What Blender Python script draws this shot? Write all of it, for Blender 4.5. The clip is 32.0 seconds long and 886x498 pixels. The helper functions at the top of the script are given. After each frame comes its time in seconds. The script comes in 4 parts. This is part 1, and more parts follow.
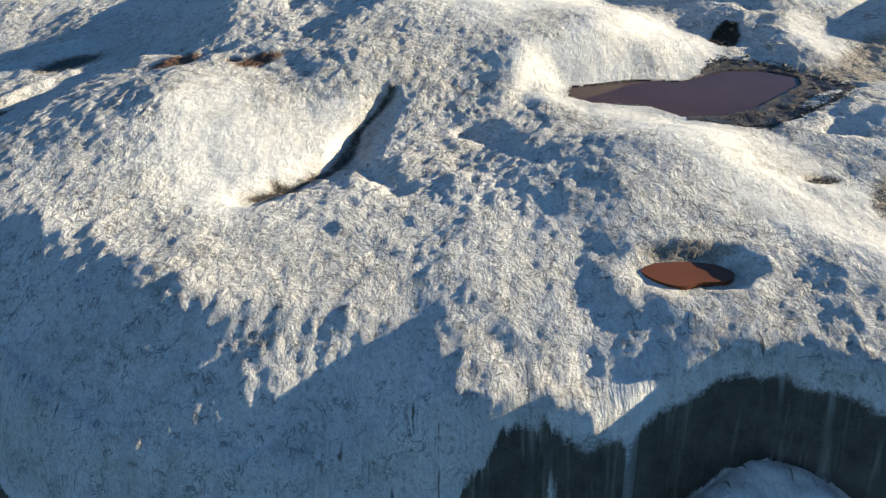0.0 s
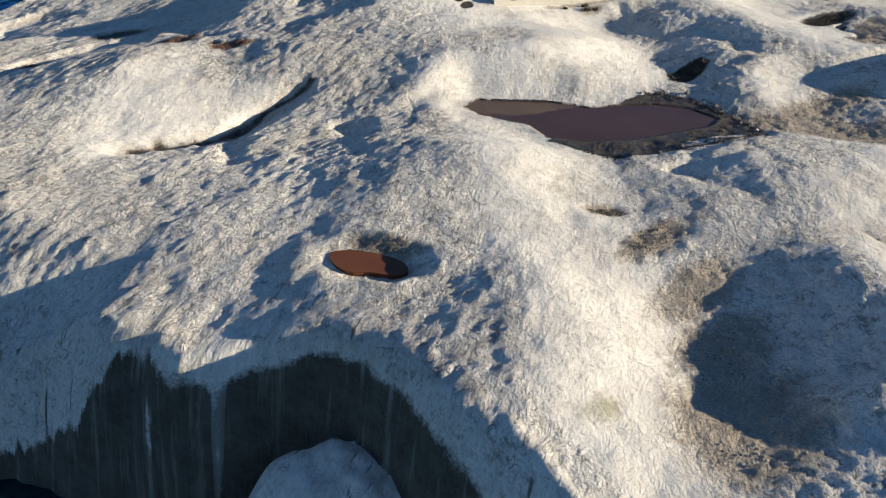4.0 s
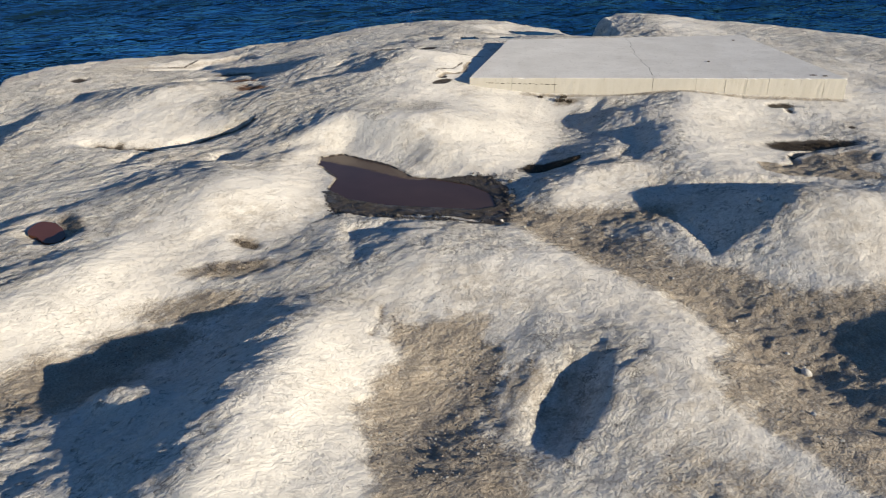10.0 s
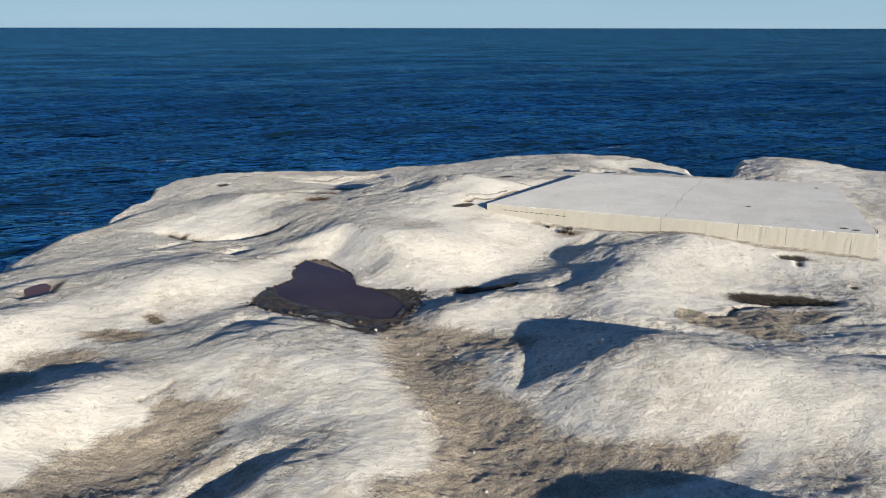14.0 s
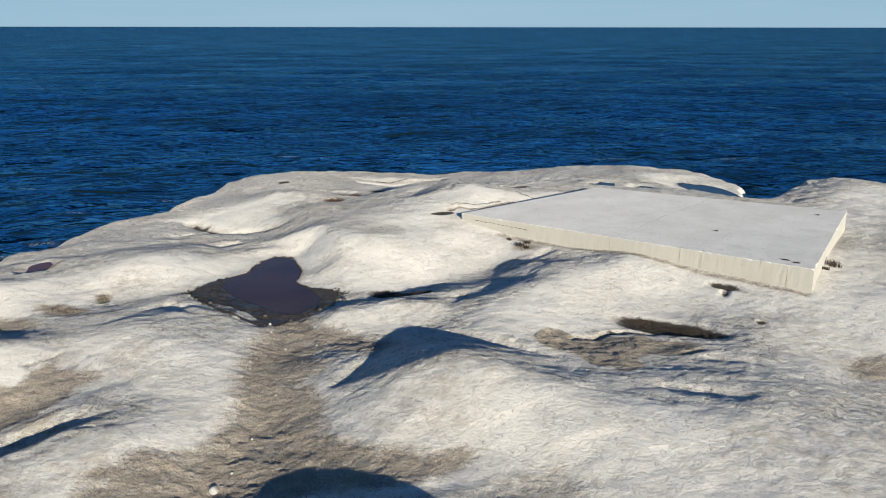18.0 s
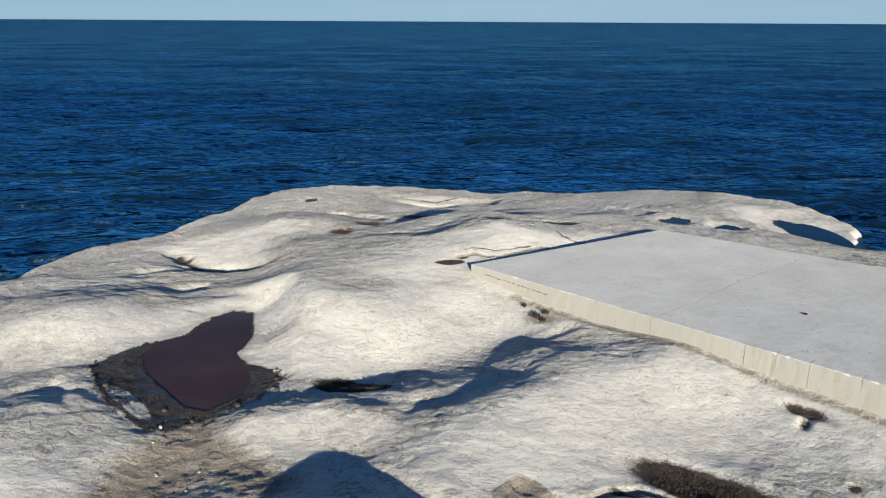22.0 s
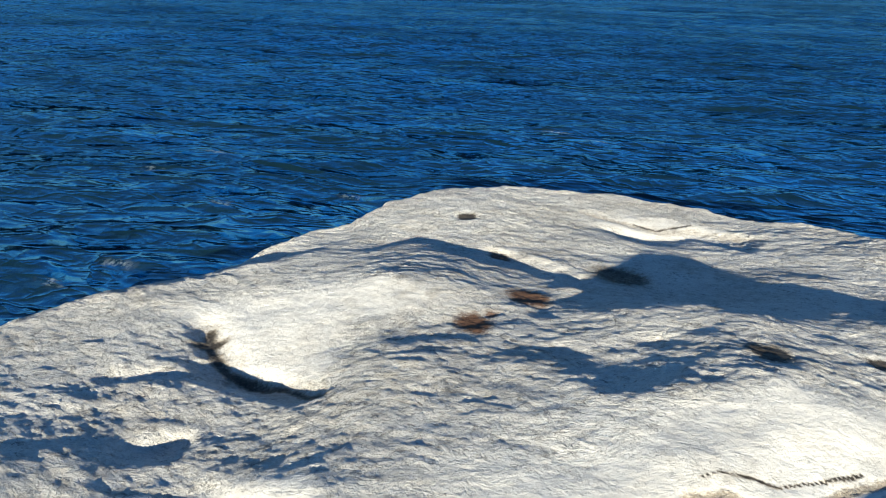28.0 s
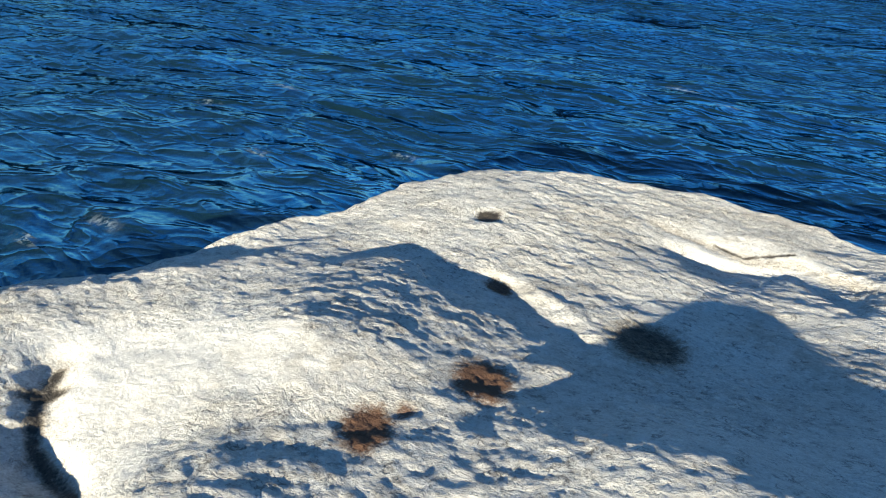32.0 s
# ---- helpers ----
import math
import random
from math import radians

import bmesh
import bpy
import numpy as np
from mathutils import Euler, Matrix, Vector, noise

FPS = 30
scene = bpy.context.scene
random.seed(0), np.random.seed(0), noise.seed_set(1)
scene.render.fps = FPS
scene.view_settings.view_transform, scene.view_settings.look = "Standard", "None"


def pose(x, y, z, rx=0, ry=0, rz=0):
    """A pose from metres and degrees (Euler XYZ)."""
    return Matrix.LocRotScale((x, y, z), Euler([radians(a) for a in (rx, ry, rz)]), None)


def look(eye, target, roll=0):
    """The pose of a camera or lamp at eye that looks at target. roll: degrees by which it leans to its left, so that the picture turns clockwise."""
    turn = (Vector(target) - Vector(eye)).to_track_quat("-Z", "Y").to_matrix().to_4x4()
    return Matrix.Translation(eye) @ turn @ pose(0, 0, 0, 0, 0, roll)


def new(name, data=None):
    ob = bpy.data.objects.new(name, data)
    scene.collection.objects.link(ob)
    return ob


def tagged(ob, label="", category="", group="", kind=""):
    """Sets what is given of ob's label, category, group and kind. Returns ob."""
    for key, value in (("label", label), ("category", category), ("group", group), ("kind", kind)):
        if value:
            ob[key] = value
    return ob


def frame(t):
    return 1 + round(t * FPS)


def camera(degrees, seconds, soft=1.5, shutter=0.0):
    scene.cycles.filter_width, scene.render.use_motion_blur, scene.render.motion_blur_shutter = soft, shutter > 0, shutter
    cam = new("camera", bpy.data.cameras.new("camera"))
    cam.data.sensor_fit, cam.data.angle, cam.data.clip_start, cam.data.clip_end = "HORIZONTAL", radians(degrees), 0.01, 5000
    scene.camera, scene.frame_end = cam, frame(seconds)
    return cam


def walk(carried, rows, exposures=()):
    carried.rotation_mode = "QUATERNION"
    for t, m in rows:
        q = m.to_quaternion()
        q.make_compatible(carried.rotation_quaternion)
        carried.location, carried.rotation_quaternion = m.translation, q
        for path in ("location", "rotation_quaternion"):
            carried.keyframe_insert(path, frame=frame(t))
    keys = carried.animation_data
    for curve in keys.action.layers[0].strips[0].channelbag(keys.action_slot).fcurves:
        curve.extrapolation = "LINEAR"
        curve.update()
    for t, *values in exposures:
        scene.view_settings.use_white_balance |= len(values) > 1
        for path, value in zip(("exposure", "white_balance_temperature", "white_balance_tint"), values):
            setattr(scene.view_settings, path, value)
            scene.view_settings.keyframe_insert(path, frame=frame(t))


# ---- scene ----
cam = camera(58.09, 32.0, soft=1.1)
# seconds, place, turn
PATH = [
    (0.0, 0.000, 0.000, 6.136, 58.31, 0.05, 1.15),
    (0.5, 0.783, -0.055, 6.113, 58.57, -0.00, 3.33),
    (1.0, 1.598, -0.093, 6.106, 58.76, -0.06, 5.55),
    (1.5, 2.448, -0.101, 6.085, 58.99, -0.10, 7.78),
    (2.0, 3.327, -0.093, 6.079, 59.18, -0.18, 10.05),
    (2.5, 4.211, -0.077, 6.067, 59.35, -0.26, 12.52),
    (4.5, 7.828, 0.508, 6.045, 60.27, -0.43, 23.15),
    (5.0, 8.708, 0.739, 6.115, 60.49, -0.51, 25.30),
    (5.5, 9.621, 0.998, 6.253, 60.65, -0.53, 27.11),
    (6.0, 10.522, 1.306, 6.396, 60.78, -0.53, 28.97),
    (6.5, 11.440, 1.650, 6.521, 60.89, -0.53, 30.91),
    (7.0, 12.378, 2.057, 6.590, 61.01, -0.51, 32.86),
    (7.5, 13.290, 2.499, 6.594, 61.16, -0.50, 35.30),
    (8.0, 14.200, 2.980, 6.573, 61.34, -0.45, 38.66),
    (8.5, 15.126, 3.542, 6.514, 61.66, -0.42, 42.00),
    (9.0, 15.959, 4.206, 6.500, 62.80, -0.35, 45.27),
    (9.5, 16.745, 4.985, 6.437, 64.07, -0.31, 48.55),
    (10.0, 17.523, 5.803, 6.381, 65.32, -0.31, 51.82),
    (10.5, 18.177, 6.686, 6.333, 66.62, -0.28, 55.06),
    (11.0, 18.726, 7.567, 6.329, 67.86, -0.16, 58.28),
    (11.5, 19.391, 8.357, 6.291, 68.99, -0.19, 61.36),
    (12.0, 19.928, 9.004, 6.372, 70.24, -0.03, 64.48),
    (12.5, 20.429, 9.738, 6.342, 71.42, -0.15, 66.87),
    (13.0, 20.954, 10.530, 6.376, 72.67, -0.16, 68.78),
    (13.5, 21.390, 11.327, 6.385, 73.92, -0.13, 70.87),
    (14.0, 21.776, 12.111, 6.395, 74.42, -0.09, 73.06),
    (14.5, 22.176, 12.877, 6.429, 74.46, -0.08, 75.19),
    (16.5, 23.320, 15.641, 6.626, 74.40, -0.10, 82.99),
    (17.0, 23.513, 16.350, 6.760, 74.36, -0.11, 84.41),
    (17.5, 23.646, 17.085, 6.822, 74.41, -0.11, 85.78),
    (18.0, 23.682, 17.810, 6.857, 74.35, -0.07, 86.50),
    (18.5, 23.563, 18.443, 6.880, 74.29, -0.11, 86.94),
    (19.0, 23.226, 18.965, 6.909, 74.28, -0.11, 87.61),
    (19.5, 22.689, 19.391, 6.898, 74.34, -0.16, 88.35),
    (20.0, 21.987, 19.752, 6.911, 74.27, -0.15, 89.22),
    (20.5, 21.186, 20.019, 6.900, 74.22, -0.16, 90.44),
    (21.0, 20.353, 20.221, 6.920, 74.19, -0.18, 91.87),
    (21.5, 19.489, 20.375, 6.964, 74.08, -0.24, 93.27),
    (22.0, 18.560, 20.477, 6.977, 73.98, -0.31, 94.58),
    (22.5, 17.584, 20.515, 6.967, 73.87, -0.38, 95.90),
    (23.0, 16.594, 20.530, 6.954, 73.76, -0.39, 97.24),
    (23.5, 15.590, 20.510, 6.997, 73.44, -0.32, 98.63),
    (24.0, 14.613, 20.487, 6.975, 73.25, -0.27, 100.01),
    (24.5, 13.613, 20.463, 6.920, 73.02, -0.29, 101.49),
    (25.0, 12.659, 20.397, 6.853, 72.89, -0.26, 102.89),
    (25.5, 11.720, 20.254, 6.819, 72.52, -0.32, 104.25),
    (27.5, 8.178, 19.517, 6.778, 70.18, -1.04, 109.72),
    (28.0, 7.417, 19.404, 6.750, 69.43, -1.11, 110.96),
    (28.5, 6.664, 19.308, 6.760, 68.72, -1.17, 112.27),
    (29.0, 5.938, 19.301, 6.759, 68.02, -1.25, 113.58),
    (29.5, 5.205, 19.368, 6.781, 67.33, -1.33, 114.84),
    (30.0, 4.447, 19.499, 6.785, 66.64, -1.45, 116.14),
    (30.5, 3.711, 19.678, 6.764, 66.03, -1.60, 117.57),
    (31.0, 2.983, 19.855, 6.775, 65.38, -1.72, 119.37),
    (31.5, 2.303, 20.025, 6.785, 64.61, -1.98, 121.32),
    (32.0, 1.664, 20.180, 6.820, 63.67, -2.30, 123.16),
]
walk(cam, [(t, pose(x, y, z, rx, ry, rz)) for t, x, y, z, rx, ry, rz in PATH],
     exposures=((0, 1.30, 6750, 6), (3, 0.98, 6800, 8), (6, 0.72, 6750, 10), (10, 0.52, 6600, 10), (13, 0.44, 6400, 9), (18, 0.36, 6150, 8), (22, 0.33, 6150, 8), (25, 0.57, 6100, 7), (28, 0.90, 6150, 4), (32, 1.24, 6400, 3)))

# ---- light ----
SUN_AZ, SUN_EL = 14.0, 12.8   # degrees: from +x towards +y, above the horizon
world = bpy.data.worlds.new("sky")
scene.world = world
world.use_nodes = True
wn, wl = world.node_tree.nodes, world.node_tree.links
wn.clear()
sky = wn.new("ShaderNodeTexSky")
sky.sky_type, sky.sun_disc = "NISHITA", False
sky.sun_elevation, sky.sun_rotation = radians(SUN_EL), radians(90 - SUN_AZ)
sky.air_density, sky.dust_density, sky.ozone_density = 1.0, 0.3, 2.0
bg, wout = wn.new("ShaderNodeBackground"), wn.new("ShaderNodeOutputWorld")
bg.inputs["Strength"].default_value = 0.046
haze = wn.new("ShaderNodeMix")
haze.data_type, haze.blend_type = "RGBA", "MULTIPLY"
haze.inputs[0].default_value, haze.inputs[7].default_value = 1.0, (0.15, 0.66, 1.30, 1)   # clear, cold air
wl.new(sky.outputs[0], haze.inputs[6])
# thin streaks of cirrus
sky_at, streak, veil = wn.new("ShaderNodeTexCoord"), wn.new("ShaderNodeMapping"), wn.new("ShaderNodeTexNoise")
streak.inputs["Scale"].default_value = (1.6, 1.6, 26)
veil.inputs["Scale"].default_value, veil.inputs["Detail"].default_value, veil.inputs["Roughness"].default_value = 1.7, 5, 0.55
thin, cirrus = wn.new("ShaderNodeValToRGB"), wn.new("ShaderNodeMix")
thin.color_ramp.elements[0].position, thin.color_ramp.elements[1].position = 0.45, 0.8
thin.color_ramp.elements[1].color = (0.3, 0.3, 0.3, 1)
cirrus.data_type = "RGBA"
cirrus.inputs[7].default_value = (7.0, 9.4, 11.2, 1)
wl.new(sky_at.outputs["Generated"], streak.inputs[0])
wl.new(streak.outputs[0], veil.inputs["Vector"])
wl.new(veil.outputs["Fac"], thin.inputs["Fac"])
# veil made thicker towards the south-west, added to brighten the sea's reflections there
bank, span, added_veil = wn.new("ShaderNodeVectorMath"), wn.new("ShaderNodeMapRange"), wn.new("ShaderNodeMath")
bank.operation, added_veil.operation, added_veil.use_clamp = "DOT_PRODUCT", "MULTIPLY", True
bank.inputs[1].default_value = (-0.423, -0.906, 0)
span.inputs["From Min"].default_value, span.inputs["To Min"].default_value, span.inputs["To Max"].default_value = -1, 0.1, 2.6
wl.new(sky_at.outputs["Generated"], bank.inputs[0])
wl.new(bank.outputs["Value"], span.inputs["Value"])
wl.new(thin.outputs[0], added_veil.inputs[0])
wl.new(span.outputs[0], added_veil.inputs[1])
wl.new(added_veil.outputs[0], cirrus.inputs[0])
# pale air low over the horizon
up, low, pale = wn.new("ShaderNodeSeparateXYZ"), wn.new("ShaderNodeValToRGB"), wn.new("ShaderNodeMix")
low.color_ramp.interpolation = "EASE"
low.color_ramp.elements[0].color, low.color_ramp.elements[1].color = (0.9, 0.9, 0.9, 1), (0, 0, 0, 1)
low.color_ramp.elements[1].position = 0.17
pale.data_type = "RGBA"
pale.inputs[7].default_value = (6.6, 9.2, 11.2, 1)
wl.new(sky_at.outputs["Generated"], up.inputs[0])
wl.new(up.outputs[2], low.inputs["Fac"])
wl.new(low.outputs[0], pale.inputs[0])
wl.new(haze.outputs[2], pale.inputs[6])
wl.new(pale.outputs[2], cirrus.inputs[6])
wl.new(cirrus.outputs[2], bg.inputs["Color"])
wl.new(bg.outputs[0], wout.inputs["Surface"])
sun_data = bpy.data.lights.new("sun", "SUN")
sun_data.energy, sun_data.angle, sun_data.color = 5.0, radians(0.53), (1.0, 0.89, 0.715)
sun = new("sun", sun_data)
sun_dir = Vector((math.cos(radians(SUN_EL)) * math.cos(radians(SUN_AZ)), math.cos(radians(SUN_EL)) * math.sin(radians(SUN_AZ)), math.sin(radians(SUN_EL))))
sun.matrix_world = look(sun_dir * 60, (0, 0, 0))


# ---- materials ----
class Mat:
    """A node material with short helpers."""

    def __init__(self, name):
        self.m = bpy.data.materials.new(name)
        self.m.use_nodes = True
        self.n, self.l = self.m.node_tree.nodes, self.m.node_tree.links
        self.b = self.n["Principled BSDF"]

    def node(self, kind, **values):
        nd = self.n.new(kind)
        for key, value in values.items():
            nd.inputs[key].default_value = value
        return nd

    def link(self, a, b):
        self.l.new(a, b)
        return b

    def coords(self, stretch=(1, 1, 1), turn=(0, 0, 0)):
        tc, mp = self.n.new("ShaderNodeTexCoord"), self.n.new("ShaderNodeMapping")
        mp.inputs["Scale"].default_value = stretch
        mp.inputs["Rotation"].default_value = [radians(a) for a in turn]
        self.link(tc.outputs["Object"], mp.inputs["Vector"])
        return mp.outputs[0]

    def noise(self, scale, detail=4, rough=0.55, where=None, distort=0.0):
        nd = self.node("ShaderNodeTexNoise", Scale=scale, Detail=detail, Roughness=rough, Distortion=distort)
        self.link(where or self.coords(), nd.inputs["Vector"])
        return nd.outputs["Fac"]

    def cells(self, scale, where=None, wobble=0.3):
        """Angular flakes: the distance to the nearest of many scattered seeds."""
        nd, off = self.node("ShaderNodeTexVoronoi", Scale=scale), self.n.new("ShaderNodeMixRGB")
        nz = self.node("ShaderNodeTexNoise", Scale=scale * 0.6, Detail=3)
        place = where or self.coords()
        self.link(place, nz.inputs["Vector"])
        off.blend_type = "ADD"
        off.inputs[0].default_value = wobble / scale * 4
        self.link(place, off.inputs[1])
        self.link(nz.outputs["Color"], off.inputs[2])
        self.link(off.outputs[0], nd.inputs["Vector"])
        return nd.outputs["Distance"]

    def plates(self, scale, where, wobble=0.45):
        """Thin overlapping flakes: every cell stands at a height of its own."""
        nd, off = self.node("ShaderNodeTexVoronoi", Scale=scale), self.n.new("ShaderNodeMixRGB")
        nz = self.node("ShaderNodeTexNoise", Scale=scale * 1.3, Detail=4, Roughness=0.6)
        self.link(where, nz.inputs["Vector"])
        off.blend_type = "ADD"
        off.inputs[0].default_value = wobble / scale * 3
        self.link(where, off.inputs[1])
        self.link(nz.outputs["Color"], off.inputs[2])
        self.link(off.outputs[0], nd.inputs["Vector"])
        own = self.n.new("ShaderNodeSeparateColor")
        self.link(nd.outputs["Color"], own.inputs[0])
        return own.outputs[0]

    def slits(self, scale, where, width):
        """Broken hairlines, as where flakes of a crust have lifted."""
        run = self.math("ABSOLUTE", self.math("SUBTRACT", self.noise(scale, 5, 0.6, where, 0.7), 0.5))
        return self.math("MULTIPLY", self.grey(run, width, width * 0.35), self.grey(self.noise(scale * 0.8, 3, 0.6), 0.54, 0.63))

    def crests(self, scale, detail, where):
        """Waves with rounded troughs and narrow crests, 0 to 1."""
        bent = self.math("ABSOLUTE", self.math("SUBTRACT", self.math("MULTIPLY", self.noise(scale, detail, 0.5, where, 0.5), 2.0), 1.0))
        return self.math("SUBTRACT", 1.0, self.math("POWER", bent, 0.8))

    def ramp(self, fac, stops):
        nd = self.n.new("ShaderNodeValToRGB")
        els = nd.color_ramp.elements
        while len(els) < len(stops):
            els.new(0.5)
        for e, (p, c) in zip(els, stops):
            e.position, e.color = p, (*c, 1) if len(c) == 3 else c
        self.link(fac, nd.inputs["Fac"])
        return nd.outputs["Color"]

    def grey(self, fac, a, b):
        if a > b:
            return self.ramp(fac, [(b, (1, 1, 1)), (a, (0, 0, 0))])
        return self.ramp(fac, [(a, (0, 0, 0)), (b, (1, 1, 1))])

    def mix(self, fac, a, b):
        nd = self.n.new("ShaderNodeMix")
        nd.data_type = "RGBA"
        for sock, v in ((nd.inputs[0], fac), (nd.inputs[6], a), (nd.inputs[7], b)):
            if isinstance(v, bpy.types.NodeSocket):
                self.link(v, sock)
            elif isinstance(v, tuple):
                sock.default_value = (*v, 1)
            else:
                sock.default_value = v
        return nd.outputs[2]

    def math(self, op, a, b=0.0, clamp=False):
        nd = self.n.new("ShaderNodeMath")
        nd.operation, nd.use_clamp = op, clamp
        for sock, v in ((nd.inputs[0], a), (nd.inputs[1], b)):
            if isinstance(v, bpy.types.NodeSocket):
                self.link(v, sock)
            else:
                sock.default_value = v
        return nd.outputs[0]

    def attr(self, name):
        nd = self.n.new("ShaderNodeAttribute")
        nd.attribute_name = name
        return nd.outputs["Fac"]

    def bump(self, height, strength, distance, after=None):
        nd = self.node("ShaderNodeBump", Strength=strength, Distance=distance)
        self.link(height, nd.inputs["Height"])
        if after:
            self.link(after, nd.inputs["Normal"])
        return nd.outputs[0]

    def done(self, colour=None, rough=None, normal=None):
        for sock, v in (("Base Color", colour), ("Roughness", rough), ("Normal", normal)):
            if v is None:
                continue
            if isinstance(v, bpy.types.NodeSocket):
                self.link(v, self.b.inputs[sock])
            else:
                self.b.inputs[sock].default_value = (*v, 1) if isinstance(v, tuple) else v
        return self.m


def rock_material():
    """Granite under a crust of guano; soil, wet rock and algae come from the shapes of their patches."""
    k = Mat("guano_rock")
    lie = k.coords((1.45, 1.0, 1.4), (0, 0, 14))
    big, mid, fine = k.noise(0.55, 5, 0.6), k.noise(3.2, 6, 0.65), k.noise(30, 5, 0.75)
    scales = k.noise(3.0, 6, 0.62, lie, 1.0)
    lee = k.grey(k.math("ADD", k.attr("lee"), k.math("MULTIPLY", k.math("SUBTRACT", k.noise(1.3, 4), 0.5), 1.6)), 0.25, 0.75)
    steps = k.math("FRACT", k.math("MULTIPLY", k.noise(1.5, 7, 0.60, lie, 0.6), 9.0))
    steps_b = k.math("FRACT", k.math("MULTIPLY", k.noise(3.6, 6, 0.6, lie, 0.8), 6.0))
    chips_b = k.cells(31, None, 0.35)
    crust = k.noise(26, 5, 0.62)
    white = k.ramp(big, [(0.3, (0.72, 0.685, 0.62)), (0.7, (0.84, 0.805, 0.735))])
    white = k.mix(k.math("MULTIPLY", k.grey(mid, 0.54, 0.78), 0.42), white, (0.52, 0.475, 0.405))
    dirt = k.math("MULTIPLY", k.grey(k.noise(0.42, 4, 0.6), 0.45, 0.63), k.grey(k.math("ADD", k.noise(4.2, 6, 0.7), k.math("MULTIPLY", scales, 0.35)), 0.56, 0.80))
    white = k.mix(k.math("MULTIPLY", dirt, 0.55), white, (0.40, 0.345, 0.27))
    flaky = k.noise(12, 4, 0.68, lie, 0.6)
    # grime flecks, painted thicker on slopes turned from the sun
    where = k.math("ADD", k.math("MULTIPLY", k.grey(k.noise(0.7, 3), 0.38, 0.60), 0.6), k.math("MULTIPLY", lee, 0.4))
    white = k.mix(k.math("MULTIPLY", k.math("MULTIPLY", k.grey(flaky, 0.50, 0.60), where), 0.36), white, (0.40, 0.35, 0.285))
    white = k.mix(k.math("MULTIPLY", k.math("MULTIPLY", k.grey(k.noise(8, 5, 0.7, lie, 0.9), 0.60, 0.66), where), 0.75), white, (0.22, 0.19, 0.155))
    # slivers of shade painted along the step edges of slopes turned from the sun
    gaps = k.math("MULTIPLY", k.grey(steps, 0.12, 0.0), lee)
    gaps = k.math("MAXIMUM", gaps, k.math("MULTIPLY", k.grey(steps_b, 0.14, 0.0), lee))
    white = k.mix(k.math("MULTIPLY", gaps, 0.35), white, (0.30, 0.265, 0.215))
    specks = k.math("MULTIPLY", k.grey(k.noise(14, 3, 0.6), 0.66, 0.70), k.grey(k.noise(1.1, 3), 0.45, 0.6))
    white = k.mix(k.math("MULTIPLY", specks, 0.7), white, (0.20, 0.175, 0.15))
    slits = k.math("MAXIMUM", k.slits(2.6, lie, 0.026), k.math("MULTIPLY", k.slits(5.5, lie, 0.045), 0.85))
    # cracks, painted darker on those slopes to stand for grazing shade
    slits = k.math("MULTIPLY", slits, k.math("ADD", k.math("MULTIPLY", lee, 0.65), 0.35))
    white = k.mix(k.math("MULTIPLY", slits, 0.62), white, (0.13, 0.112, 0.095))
    soil = k.ramp(fine, [(0.30, (0.225, 0.180, 0.130)), (0.5, (0.40, 0.335, 0.255)), (0.70, (0.58, 0.515, 0.425))])
    soil = k.mix(k.math("MULTIPLY", k.grey(k.noise(2.1, 4, 0.6), 0.45, 0.65), 0.5), soil, (0.24, 0.20, 0.155))
    soil = k.mix(k.math("MULTIPLY", k.grey(chips_b, 0.2, 0.12), k.grey(k.noise(9, 2), 0.5, 0.6)), soil, (0.62, 0.59, 0.53))
    wet = k.ramp(k.noise(7, 6, 0.7), [(0.3, (0.034, 0.029, 0.024)), (0.7, (0.105, 0.088, 0.070))])
    ragged = k.math("SUBTRACT", k.noise(5.5, 6, 0.7), 0.5)
    ragged2 = k.math("SUBTRACT", k.noise(24, 5, 0.75), 0.5)
    edge = k.math("ADD", k.math("MULTIPLY", ragged, 0.9), k.math("MULTIPLY", ragged2, 0.9))

    def patch(name, lo, hi):
        return k.grey(k.math("ADD", k.attr(name), edge), lo, hi)

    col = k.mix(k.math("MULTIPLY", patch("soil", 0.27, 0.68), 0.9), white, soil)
    col = k.mix(k.math("MULTIPLY", patch("rust", 0.25, 0.75), 0.9), col, (0.150, 0.068, 0.036))
    col = k.mix(k.math("MULTIPLY", patch("algae", 0.3, 0.9), 0.7), col, (0.33, 0.30, 0.16))
    wet = k.mix(k.attr("face"), wet, k.ramp(k.noise(3, 6, 0.7), [(0.3, (0.072, 0.060, 0.044)), (0.7, (0.150, 0.128, 0.098))]))
    face = k.attr("face")
    runs = k.noise(3.2, 4, 0.6, k.coords((1.6, 0.32, 0.10)))
    ragged_foot = k.math("MULTIPLY", k.math("MULTIPLY", k.math("SUBTRACT", runs, 0.5), 1.6), k.attr("drip"))
    wetmask = k.grey(k.math("ADD", k.math("ADD", k.attr("bare"), k.math("MULTIPLY", edge, 0.45)), ragged_foot), 0.42, 0.60)
    col = k.mix(wetmask, col, wet)
    lines = k.grey(k.noise(2.2, 5, 0.6, k.coords((2.6, 0.4, 0.16))), 0.56, 0.72)
    col = k.mix(k.math("MULTIPLY", k.math("MULTIPLY", lines, face), 0.55), col, (0.40, 0.37, 0.29))
    thin = k.grey(k.noise(6, 3, 0.5, k.coords((1.6, 0.22, 0.10)), 0.4), 0.66, 0.70)
    col = k.mix(k.math("MULTIPLY", k.math("MULTIPLY", thin, face), 0.9), col, (0.16, 0.14, 0.11))
    drips = k.grey(k.noise(2.6, 3, 0.5, k.coords((1.7, 0.2, 0.05))), 0.62, 0.66)
